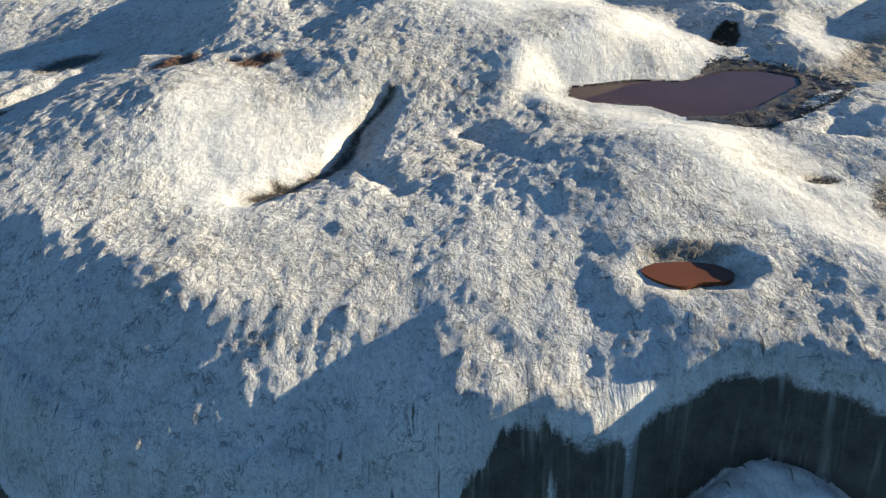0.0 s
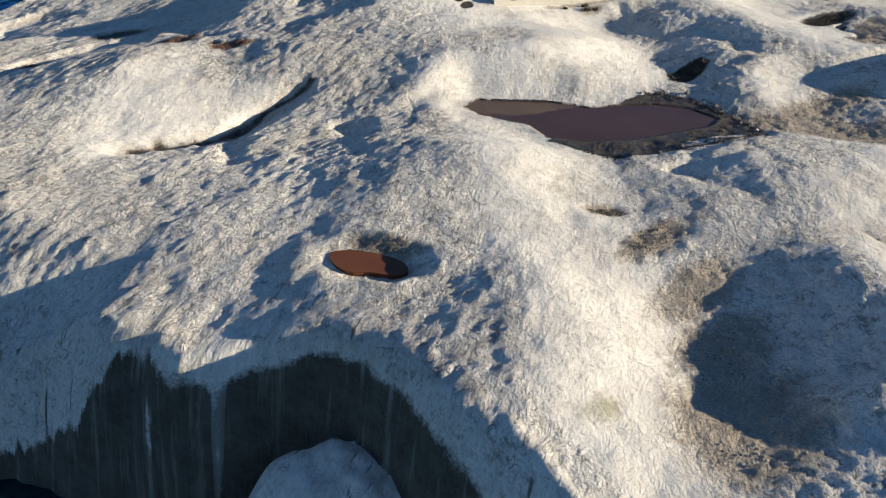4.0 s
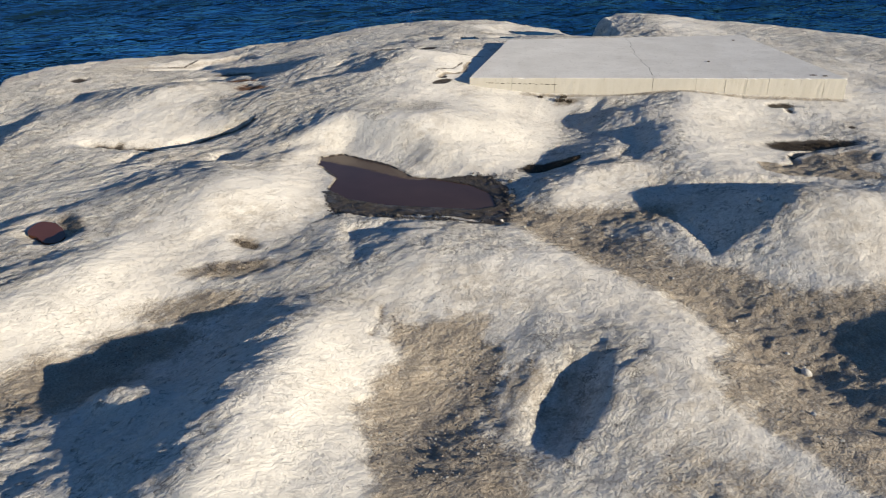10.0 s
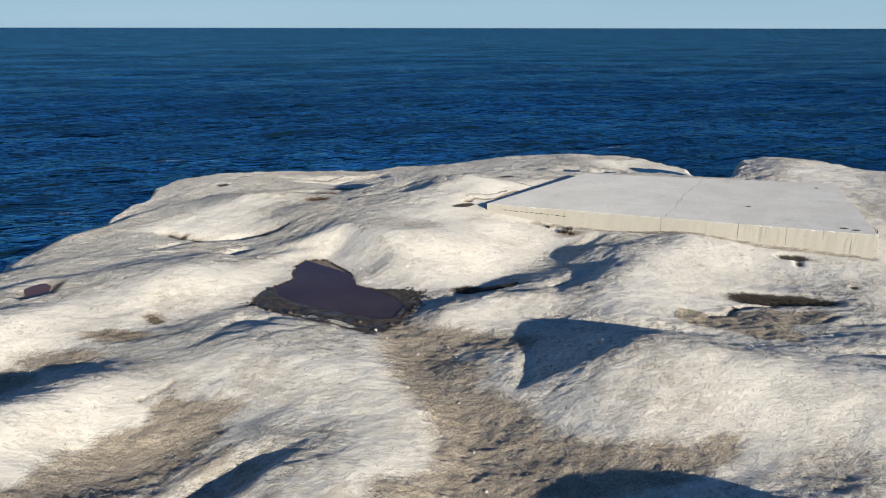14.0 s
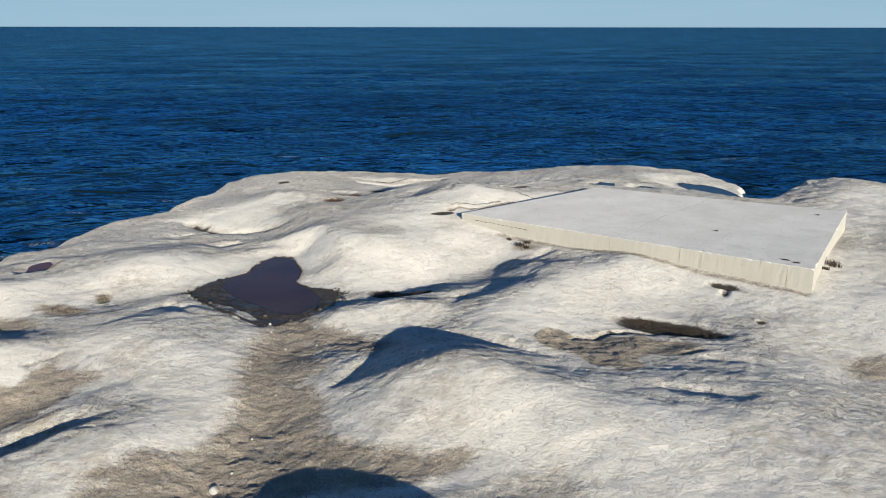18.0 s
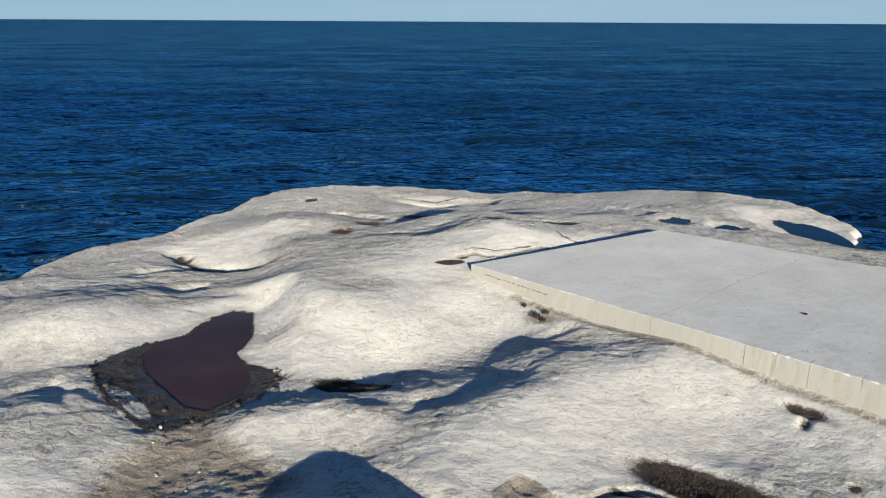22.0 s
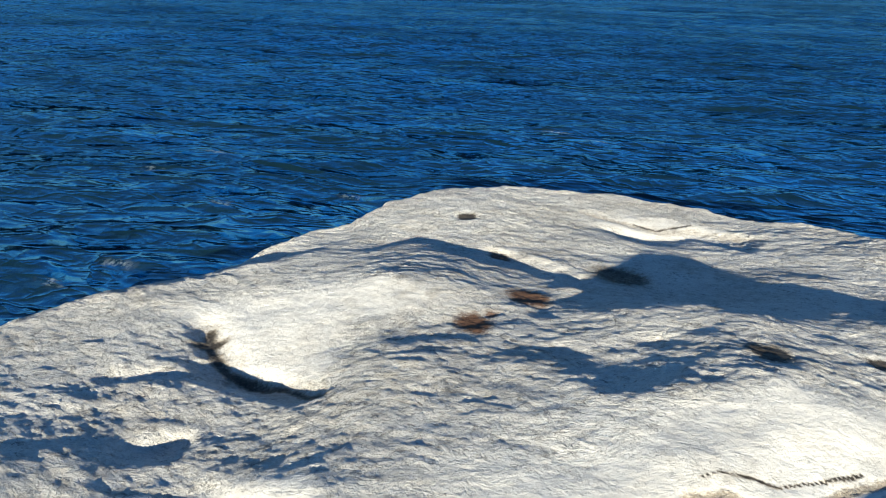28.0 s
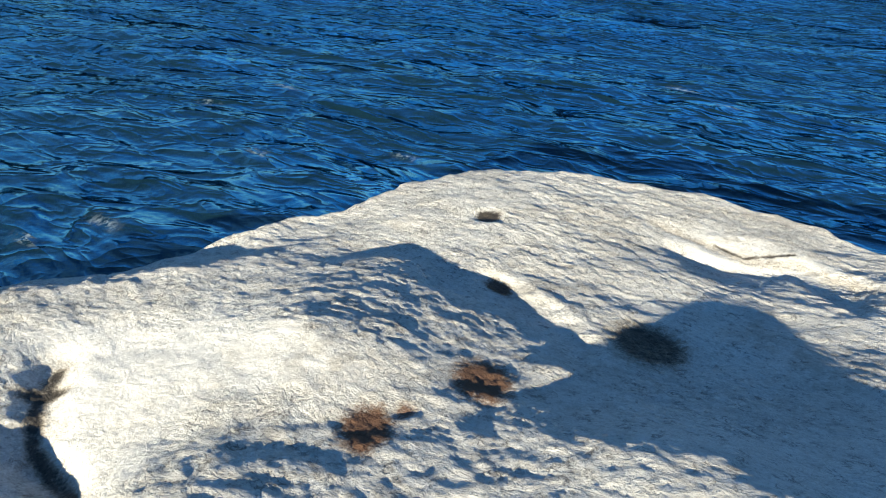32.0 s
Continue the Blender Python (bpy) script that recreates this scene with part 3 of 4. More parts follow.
swell(2.1, 10.1, 1.1, 1.1, 0, 0.10)
swell(6.3, 14.3, 1.6, 1.6, 0, 0.05)
swell(12.7, 19.3, 2.0, 1.1, 45, 0.10)
swell(-0.8, 18.9, 1.8, 1.8, 0, 0.10)
swell(7.4, 8.2, 0.6, 1.1, -15, 0.07)
swell(10.5, 9.4, 1.6, 1.6, 0, -0.05)
swell(1.9, 6.6, 0.7, 0.5, 0, -0.12)

# sharper forms that throw the long shadows
dome(16.9, 17.6, 1.5, 1.5, 20, 0.42)
dome(12.0, 18.3, 1.7, 1.5, 60, -0.06)
# crest between the drain and the shaded hollow
ridge([(6.8, 15.9), (7.15, 16.7), (7.15, 17.7), (7.3, 18.4)], 0.55, 0.14)
# brown hollow on the southern dome, and its deeper end
pit(12.1, 12.0, 0.38, 0.90, 26, 0.16, soil=0.5)
stain(11.5, 11.9, 0.35, 0.7, 20, soil=0.6)
patch([(10.2, 10.2), (9.4, 11.4), (9.9, 12.4), (10.9, 12.1), (11.6, 11.4), (12.6, 11.0), (13.4, 9.6), (12.4, 9.1)], 0.75)
ridge([(8.8, 10.2), (9.9, 9.1), (10.9, 8.0), (11.6, 7.1)], 0.75, 0.17)
swell(7.6, 8.1, 0.9, 1.7, -20, -0.13)
stain(9.8, 12.8, 1.1, 0.6, 30, soil=0.35)
stain(11.3, 12.8, 1.3, 0.9, 30, soil=0.3)
stain(10.6, 12.3, 0.9, 0.5, 80, soil=0.3)
# drains between the domes
gully([(7.0, 15.4), (7.8, 15.6), (8.9, 15.4), (10.1, 15.4), (11.7, 15.6), (12.8, 15.3), (14.2, 14.7), (16.0, 14.2)], 0.55, 0.10, soil=0.8)
gully([(8.0, 15.8), (8.4, 16.4), (8.9, 16.9), (9.2, 17.4)], 0.45, 0.05, soil=0.75)
patch([(8.2, 15.3), (8.5, 16.7), (10.0, 16.4), (11.2, 16.6), (12.8, 17.0), (13.5, 19.0), (14.0, 18.4), (14.05, 17.4), (13.95, 16.5), (14.5, 15.6), (16.2, 14.9), (16.5, 13.5), (13.8, 13.2), (12.8, 13.7), (12.2, 14.8), (10.9, 15.4), (9.5, 15.1)], 0.7)
stain(14.4, 12.0, 1.4, 1.2, 0, soil=0.55)
stain(14.6, 19.6, 0.8, 1.1, 0, soil=0.5)
# dark earth in the southern trough, and a lit knob in its shade
dome(9.05, 7.85, 0.40, 0.30, 40, 0.17, 1.2)
swell(8.7, 7.6, 0.3, 0.25, 0, 0.12)
pit(6.3, 10.3, 0.32, 0.8, -25, 0.03, soil=0.85)
pit(5.5, 10.95, 0.32, 0.2, 20, 0.04, soil=0.85)
stain(7.0, 9.4, 0.5, 1.1, -25, soil=0.75)
stain(7.4, 8.4, 0.6, 0.9, -25, soil=0.85)
stain(7.7, 7.2, 0.9, 1.2, 0, soil=0.9)
# hollows beside the long pool
swell(5.9, 17.9, 0.85, 0.55, 65, -0.15)
pit(5.98, 17.9, 0.8, 0.32, 72, 0.02, soil=0.6, bare=0.9)
pit(8.95, 23.3, 1.15, 0.46, 60, 0.10, bare=1.0)
patch([(9.5, 20.4), (9.3, 20.9), (9.5, 21.6), (9.2, 21.9), (9.2, 22.5), (9.8, 23.4), (10.4, 23.3), (10.6, 22.9), (10.7, 22.3), (11.2, 22.2), (11.2, 21.7), (10.7, 21.2), (10.2, 20.9), (9.9, 20.5)], 1.0, 0.12)
worn(10.1, 22.1, 0.9, 1.2, 20, 0.6)
pit(10.4, 23.2, 0.30, 0.09, 110, 0.04, soil=0.6, bare=0.45)
pit(8.9, 25.2, 0.12, 0.12, 0, 0.03, soil=0.5, bare=0.7)
pit(7.0, 25.2, 0.40, 0.17, 46, 0.07, soil=0.6, bare=0.75)
pit(7.3, 25.1, 0.2, 0.1, -30, 0.05, soil=0.6, bare=0.6)
gully([(9.5, 21.2), (9.55, 21.6), (9.25, 21.9), (9.1, 22.4), (9.3, 22.8)], 0.07, 0.09, soil=0.9)
stain(9.2, 22.2, 0.12, 0.35, -20, bare=0.7)
stain(10.9, 26.4, 0.5, 0.8, 30, soil=0.75)
stain(3.2, 21.3, 0.5, 0.25, 60, soil=0.7)
# earthy bank of the rusty puddle on the southern brow
pit(2.9, 8.4, 0.8, 0.36, -6, 0.05, soil=0.5)
stain(2.95, 8.75, 0.7, 0.22, 0, soil=0.9, bare=0.5)
# dished hollows of the western point
pit(-5.9, 16.15, 0.58, 0.40, 30, 0.03, soil=0.8, rust=1.0)
pit(-4.05, 15.68, 0.48, 0.32, 30, 0.03, soil=0.9, rust=1.0)
pit(-4.63, 15.8, 0.18, 0.15, 0, 0.06, rust=0.8)
pit(-8.8, 17.4, 0.80, 0.66, 30, 0.05, soil=0.95, bare=0.72)
pit(-9.15, 14.6, 0.4, 0.26, 60, 0.06, soil=0.7, bare=0.7)
pit(-11.7, 12.9, 0.35, 0.3, 0, 0.05, soil=0.7, bare=0.75)
pit(-3.5, 20.2, 0.46, 0.32, 35, 0.04, soil=0.9, bare=0.75)
pit(-4.3, 22.1, 0.55, 0.3, 80, 0.04, soil=0.6, bare=1.0)
pit(-6.1, 23.05, 0.5, 0.32, 90, 0.03, soil=0.6, bare=1.0)
pit(0.46, 19.22, 0.36, 0.16, 100, 0.04, bare=1.0)
pit(0.14, 19.51, 0.12, 0.16, 20, 0.03, soil=0.5, bare=0.75)
gully([(-3.2, 10.9), (-2.6, 11.5), (-1.9, 12.4), (-1.7, 13.3), (-1.4, 14.1)], 0.35, 0.16, soil=0.45)
seam([(-3.2, 11.0), (-2.6, 11.4), (-2.1, 12.1), (-1.95, 12.7), (-1.8, 13.4), (-1.4, 14.1), (-1.25, 14.4)], 0.13, 0.9, 0.62)
stain(-2.75, 11.3, 0.20, 0.42, 45, soil=0.95, bare=0.66)
# cracks beside the slab
seam([(-0.2, 19.51), (-0.36, 19.71), (-0.4, 20.0), (-0.39, 20.29), (-0.66, 20.67), (-1.04, 21.16)], 0.038, 0.8, 0.75)
seam([(-2.75, 21.91), (-2.29, 22.03), (-1.99, 22.23), (-1.87, 22.71)], 0.038, 0.7, 0.7)
seam([(-14.35, 16.96), (-14.3, 17.6), (-15.0, 18.45)], 0.10, 0.6, 0.6)
stain(6.3, 6.6, 0.35, 0.2, 60, algae=0.8)
# overlapping shelves and steps
gully([(6.3, 12.6), (6.6, 13.3), (7.2, 14.2), (7.7, 14.9)], 0.16, 0.035)
gully([(0.2, 11.7), (1.0, 13.3), (1.4, 14.6)], 0.25, 0.10)
gully([(-0.9, 10.8), (-1.7, 12.0), (-1.9, 13.0)], 0.2, 0.08)
gully([(-14.3, 15.6), (-14.2, 17.7), (-14.6, 18.6), (-13.9, 20.3)], 0.22, 0.03, soil=0.5)
gully([(-10.0, 24.3), (-9.0, 25.2), (-8.1, 25.9)], 0.15, 0.10)
swell(-4.2, 19.7, 1.4, 1.2, 30, 0.06)
swell(-7.6, 18.2, 1.6, 1.9, 0, -0.12)
swell(-13.1, 17.2, 0.9, 1.8, 0, -0.06)
swell(-0.9, 22.2, 0.9, 1.8, 38, -0.24)
worn(-6.2, 13.7, 1.0, 0.7, 40, 0.5)
worn(2.0, 10.9, 1.1, 0.9, 0, 0.6)
worn(0.5, 11.9, 0.8, 0.5, 0, 0.4)
worn(-5.5, 8.6, 1.6, 0.8, -20, 0.5)
ridge([(-5.15, 17.8), (-5.4, 18.5), (-5.5, 19.2), (-5.3, 20.0)], 0.75, 0.10)
# hollows in the lee of the rises
lee([(-9.7, 13.8), (-9.5, 14.9), (-9.1, 15.9), (-8.5, 16.6), (-8.5, 17.0), (-9.5, 17.7), (-10.6, 18.0), (-11.0, 18.8), (-10.2, 19.7), (-9.2, 20.6), (-6.2, 20.8), (-5.4, 19.9), (-5.5, 19.6), (-6.0, 19.1), (-5.9, 18.6), (-5.5, 18.1), (-5.7, 17.4), (-6.1, 16.9), (-6.9, 17.2), (-7.4, 16.3), (-7.5, 15.5), (-8.4, 14.0)], 0.0, 0.5)
lee([(-13.77, 15.95), (-13.89, 16.66), (-13.95, 17.13), (-14.47, 18.04), (-14.99, 18.59), (-14.53, 19.33), (-14.42, 20.23), (-11.99, 20.41), (-12.31, 19.79), (-13.16, 19.02), (-13.47, 18.67), (-12.52, 17.93), (-12.37, 17.55), (-12.75, 16.53), (-13.29, 15.62)], 0.01, 0.5, 0.12)
bask([(-7.6, 11.6), (-9.0, 12.4), (-8.9, 13.2), (-8.15, 13.9), (-7.9, 15.05), (-7.5, 16.0), (-7.05, 17.15), (-6.2, 16.8), (-5.5, 16.4), (-5.2, 15.2), (-5.5, 13.5), (-6.0, 12.0)])
lee([(-5.0, 16.2), (-5.6, 16.4), (-5.6, 16.7), (-4.6, 17.0), (-4.6, 16.5)], 0.01)
lee([(-3.3, 14.8), (-3.6, 15.6), (-3.8, 16.2), (-3.3, 16.2), (-3.0, 15.6)], 0.01)
ridge([(-2.0, 19.3), (-1.5, 18.3), (-2.2, 17.6), (-2.5, 16.9)], 0.4, 0.06)
swell(-3.2, 18.1, 1.2, 1.4, 20, -0.09)
lee([(-3.4, 16.8), (-3.8, 17.3), (-3.3, 18.1), (-2.3, 19.5), (-2.1, 19.1), (-1.6, 18.2), (-2.3, 17.9), (-2.6, 17.2)], 0.01, 0.3)
lee([(-3.9, 18.0), (-4.1, 18.8), (-3.7, 19.4), (-3.4, 19.0)], 0.0, 0.1)
lee([(-2.4, 11.8), (-2.1, 13.2), (-1.7, 14.0), (-1.5, 14.3), (-1.2, 13.9), (-1.3, 12.9), (-1.5, 12.3), (-1.9, 11.1)])
lee([(0.9, 12.1), (-0.2, 12.9), (0.3, 13.4), (0.9, 13.2), (1.0, 14.3), (1.3, 14.5), (1.5, 13.8), (1.7, 12.9)], 0.01)
lee([(8.9, 17.4), (8.6, 18.2), (9.0, 19.2), (9.7, 19.9), (10.6, 21.0), (11.0, 19.5), (11.3, 18.1), (11.1, 17.4), (11.1, 16.8), (11.2, 16.3), (10.5, 16.8), (9.6, 17.1)], 0.01, 0.2)
gully([(6.9, 18.4), (7.2, 19.0), (6.8, 19.8), (6.0, 20.7)], 0.30, 0.08)
lee([(4.6, 20.2), (4.1, 20.8), (3.7, 21.5), (3.5, 22.5), (4.1, 21.8), (4.6, 20.9)], 0.01)
lee([(6.6, 18.4), (6.8, 18.9), (6.5, 19.5), (5.8, 20.1), (5.8, 20.6), (6.9, 20.5), (7.4, 19.9), (7.1, 19.1)], 0.01)
worn(9.3, 16.95, 0.7, 0.45, 20, 0.45)
lee([(5.9, 12.6), (6.6, 13.2), (7.4, 13.6), (7.4, 12.8), (7.6, 12.1), (7.8, 11.6), (7.0, 11.9)], 0.0, 0.2)
lee([(11.8, 21.8), (12.0, 22.5), (12.6, 23.6), (12.8, 23.2), (12.5, 22.2)], 0.01, 0.1)
lee([(10.5, 23.2), (10.9, 24.4), (11.15, 24.2), (11.0, 23.3)], 0.01, 0.1)
# cracks
gully([(0.1, 19.4), (-0.1, 19.8), (0.0, 20.1), (-0.1, 20.5), (-0.7, 21.0), (-1.2, 21.6)], 0.06, 0.06, soil=0.9)
gully([(9.0, 11.4), (9.3, 11.2), (9.5, 10.9)], 0.05, 0.02, soil=0.6)

# pools
LONG_POOL = [(2.1, 14.45), (2.2, 14.95), (2.8, 15.1), (3.6, 15.35), (4.4, 15.3), (5.0, 15.7), (5.6, 16.0), (6.3, 15.95), (6.8, 15.6), (6.7, 15.15), (6.15, 14.6), (5.5, 13.95), (4.7, 13.5), (4.0, 13.5), (3.5, 14.0), (2.5, 14.15)]
POOL_LEVEL = 0.64
pool_d = basin(LONG_POOL, POOL_LEVEL, 0.25)
SOIL = np.maximum(SOIL, 0.6 * smooth(-0.16, 0.0, pool_d))
BARE = np.maximum(BARE, 0.9 * smooth(-0.04, 0.10, pool_d))
MUD = [(5.4, 12.8), (4.6, 13.05), (4.05, 13.4), (4.6, 14.6), (5.0, 16.05), (5.55, 16.6), (6.4, 16.25), (7.0, 15.8), (7.5, 15.3), (7.6, 14.8), (6.95, 13.9), (6.0, 13.2)]
mud_d = inside(MUD, X, Y)
BARE = np.maximum(BARE, 0.78 * smooth(-0.2, 0.15, mud_d))
BARE = BARE * (1 - np.exp(-oval(6.75, 14.2, 0.80, 0.19, 47) ** 2))
CORNER_POND = [(-8.0, 29.5), (-7.2, 29.3), (-6.2, 29.5), (-5.2, 29.7), (-4.6, 30.4), (-5.2, 30.8), (-6.4, 30.8), (-7.4, 30.4)]
POND_LEVEL = 0.62
swell(-7.0, 31.8, 1.2, 0.8, 0, -0.35)
pond_d = basin(CORNER_POND, POND_LEVEL, 0.3)

PUDDLE = [(2.34, 8.40), (2.55, 8.56), (2.9, 8.60), (3.25, 8.54), (3.42, 8.36), (3.30, 8.20), (3.0, 8.16), (2.75, 8.08), (2.5, 8.18)]
PUDDLE_LEVEL = 0.66
puddle_d = basin(PUDDLE, PUDDLE_LEVEL, 0.12, 0.4)
DISHES = (([(-5.75, 25.3), (-6.3, 25.4), (-6.85, 25.9), (-6.6, 26.35), (-6.1, 26.2), (-5.6, 25.75)], 0.92), ([(-5.3, 26.85), (-5.8, 26.95), (-6.15, 27.35), (-5.8, 27.7), (-5.2, 27.2)], 0.88))
dish_d = [basin(poly, level, 0.1, 0.5) for poly, level in DISHES]

# the coast: sea faces all round, an inlet under the southern brow, a notch behind the slab
COAST = [(-16.2, 12.6), (-14.6, 10.9), (-12.6, 9.9), (-10.2, 9.4), (-8.1, 8.4), (-6.4, 7.5), (-4.9, 6.6), (-3.7, 6.0), (-2.2, 5.75), (-0.6, 5.8), (0.7, 5.9),
         (1.4, 6.05), (2.4, 6.72), (3.1, 6.87), (3.6, 6.87), (4.3, 6.52), (4.75, 6.12), (5.3, 5.75), (5.75, 5.4), (6.6, 4.65), (8.0, 3.6), (11.0, 3.0), (15.0, 3.2), (18.5, 5.0), (20.5, 9.0), (21.5, 15.0),
         (21.5, 22.0), (20.0, 29.0), (16.0, 34.5), (10.0, 37.6), (4.0, 38.6), (-3.0, 38.2), (-7.0, 37.0), (-8.2, 35.8), (-7.4, 34.4), (-5.6, 32.6), (-4.2, 31.3), (-5.4, 31.3), (-7.6, 32.4),
         (-9.4, 32.4), (-11.6, 31.0), (-13.4, 29.0), (-14.6, 26.6), (-15.0, 24.0), (-16.4, 21.5), (-17.3, 18.5), (-17.6, 15.8)]
shore = inside(COAST, X, Y) + 0.22 * fbm(X * 0.5, Y * 0.5, 3) + 0.05 * fbm(X * 2.1, Y * 2.1, 3)
steep = np.exp(-oval(3.4, 6.0, 2.3, 1.7, -8) ** 3)
rim = inside(COAST, X, Y) + 0.05 * fbm(X * 1.3, Y * 1.3, 3) + 0.1
shore = shore * (1 - steep) + rim * steep
fall = smooth(0.5, -1.6, shore) * (1 - steep) + smooth(0.10, -0.75, shore) * steep
Z = Z - 0.10 * smooth(2.4, 0.3, shore) - (Z + 5.5 - 2.2 * steep) * fall
# bare wet rock low on the faces, white lump inside the inlet
FACE = smooth(0.6, -0.1, shore)
tilt = np.hypot(np.gradient(blur(Z, 5), STEP, axis=0), np.gradient(blur(Z, 5), STEP, axis=1))
FACE = np.maximum(FACE, smooth(0.30, 0.60, tilt) * smooth(2.6, 1.4, shore) * smooth(11, 9, Y))
DRIP = FACE * (1 - smooth(0.2, 0.5, steep))
Z = Z - 0.72 * smooth(0.1, -1.4, X) * smooth(-9, -6, X) * smooth(14, 11, Y) * smooth(2.5, 0.1, shore)
wet_line = np.interp(X, [-12, -10, -6, -2.4, -0.8, -0.1, 0.2, 0.5, 0.9, 2.0, 5.0, 6.0], [-0.5, -1.6, -1.6, -1.5, -1.35, -0.9, -0.35, 0.0, 0.17, 0.2, -0.2, -0.5])
wet_line = np.where(Y < 8, wet_line, np.minimum(wet_line, -0.5))
BARE = np.maximum(BARE, smooth(0.0, -0.7, Z - wet_line + 0.3 * fbm(X, Y, 2)) * 0.95)
BARE = np.maximum(BARE, smooth(0.35, 0.6, steep) * smooth(0.02, -0.05, shore))
BARE = np.maximum(BARE, 0.75 * np.exp(-oval(1.0, 5.2, 0.55, 0.7, 0) ** 2))
Z = Z + (blur(Z, 2) - Z) * smooth(0.2, 0.5, steep) * smooth(0.5, 0.2, np.abs(shore + 0.1))
BARE = BARE + (blur(BARE, 1) - BARE) * smooth(0.2, 0.5, steep)
lump = np.exp(-oval(3.55, 5.95, 1.55, 1.05, 15) ** 2.2)
Z = np.where(shore < 0.2, np.maximum(Z, -3.2 + (2.62 + 0.12 * fbm(X * 1.7, Y * 1.7, 3)) * lump), Z)
BARE = BARE * (1 - 0.97 * smooth(0.6, 0.85, lump) * smooth(-0.2, -0.3, shore))
for sx, sw in ((1.05, 0.10), (1.9, 0.09)):
    BARE = BARE * (1 - (0.32 + 0.2 * fbm(X * 3, Y * 3, 2)) * np.exp(-((X - sx + 0.12 * (Y - 6)) / sw) ** 2) * smooth(0.1, -0.1, shore))

# seat of the slab, cut level; it narrows towards its far side
SLAB_O, SLAB_U = np.array((1.0, 19.75)), np.array((0.697, 0.717))
SLAB_L, SIDE_A, SIDE_B = 9.8, np.array((-3.9, 5.0)), np.array((-5.6, 3.9))


def slab_at(u, v):
    """A point of the slab: u metres along its front, v from 0 at the front to 1 at the back."""
    s = u / SLAB_L
    return SLAB_O + SLAB_U * u + (SIDE_A * (1 - s) + SIDE_B * s) * v


def slab_top(u, v):
    return 1.57 + 0.026 * u - 0.06 * v


SLAB_OUTLINE = [slab_at(0, 0), slab_at(SLAB_L, 0), slab_at(SLAB_L, 1), slab_at(0, 1)]
on_slab = inside(SLAB_OUTLINE, X, Y)
su = np.clip((X - SLAB_O[0]) * SLAB_U[0] + (Y - SLAB_O[1]) * SLAB_U[1], 0, SLAB_L)
Z = Z - np.maximum(Z - (slab_top(su, 0.5) - 0.13), 0) * smooth(-1.5, 0.05, on_slab)
front = [tuple(SLAB_O + SLAB_U * u + np.array((0.08, -0.08))) for u in (1.5, 3.0, 4.5, 6.0, 7.5, 9.0, 9.7)]
gully(front, 0.13, 0.03, soil=0.6)

# weathering: lumps and overlapping scales, strongest where the low sun only grazes
broad = blur(Z, int(0.35 / STEP))
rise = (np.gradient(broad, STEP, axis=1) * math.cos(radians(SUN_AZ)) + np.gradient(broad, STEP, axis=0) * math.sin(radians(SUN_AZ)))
# slopes turned from the sun, where shade is also painted into the rock colour
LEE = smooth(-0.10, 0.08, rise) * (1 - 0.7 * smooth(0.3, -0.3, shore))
ROUGH = (0.28 + 0.65 * LEE) * (0.65 + 0.35 * value_noise(X * 0.35 + 5, Y * 0.35))
dry = smooth(0.0, 0.3, -pool_d) * smooth(0.0, 0.3, -on_slab)
Z = Z + dry * 0.030 * fbm(X * 0.8, Y * 0.8, 3)
warp = 0.5 * fbm(X * 1.1, Y * 1.1, 3)
shelf = 4.5 * (0.5 + 0.5 * value_noise(X * 0.9 + warp, Y * 0.5 + warp)) + 1.2 * fbm(X * 2.2, Y * 1.4, 3)
shelf2 = 3.0 * value_noise(X * 2.4 + warp, Y * 1.3) + 1.0 * fbm(X * 6, Y * 4, 2)
Z = Z + dry * ROUGH * (0.016 * fbm(X * 2.3, Y * 2.0, 3) + 0.012 * fbm(X * 5.5, Y * 4.0, 3) - 0.020 * np.mod(shelf, 1) - 0.011 * np.mod(shelf2, 1))


def plates(long, wide, turn, seed):
    """Heights of thin crust flakes of that size, each level in itself, with ragged outlines."""
    ca, sa = math.cos(radians(turn)), math.sin(radians(turn))
    u, v = (X * ca + Y * sa) / long, (Y * ca - X * sa) / wide
    u = u + 0.55 * fbm(u * 0.9 + seed, v * 0.9, 3)
    v = v + 0.55 * fbm(u * 0.9, v * 0.9 + seed, 3)
    return TABLE[np.floor(u + seed).astype(int) & 255, np.floor(v).astype(int) & 255] - 0.5


crusty = smooth(-0.25, 0.35, fbm(X * 0.45 + 9, Y * 0.45, 3))
FLAKY = dry * (1 - 0.8 * smooth(0.25, 0.6, np.maximum(SOIL, RUST))) * (0.10 + 0.90 * LEE * (0.35 + 0.65 * crusty)) * (1 - 0.6 * smooth(0.3, -0.3, shore))
Z = Z + FLAKY * (0.009 * plates(0.36, 0.17, 96, 3) + 0.012 * plates(0.19, 0.11, 80, 21) + 0.008 * plates(0.7, 0.30, 110, 47))
Z = Z + dry * (0.0035 * fbm(X * 6.5, Y * 5.5, 2) + 0.005 * fbm(X * 2.6 + 4, Y * 2.2, 2)) * (1 - smooth(0.3, -0.3, shore))
earth = smooth(0.25, 0.6, SOIL) * dry
ledges = smooth(0.0, 4.0, X) * smooth(-0.1, 0.3, fbm(X * 0.6 + 31, Y * 0.6, 2)) + 0.8 * np.exp(-oval(13.0, 15.8, 1.6, 1.6, 0))
Z = Z + earth * ledges * (0.024 * plates(0.52, 0.34, 70, 11) + 0.016 * plates(0.26, 0.18, 100, 33))
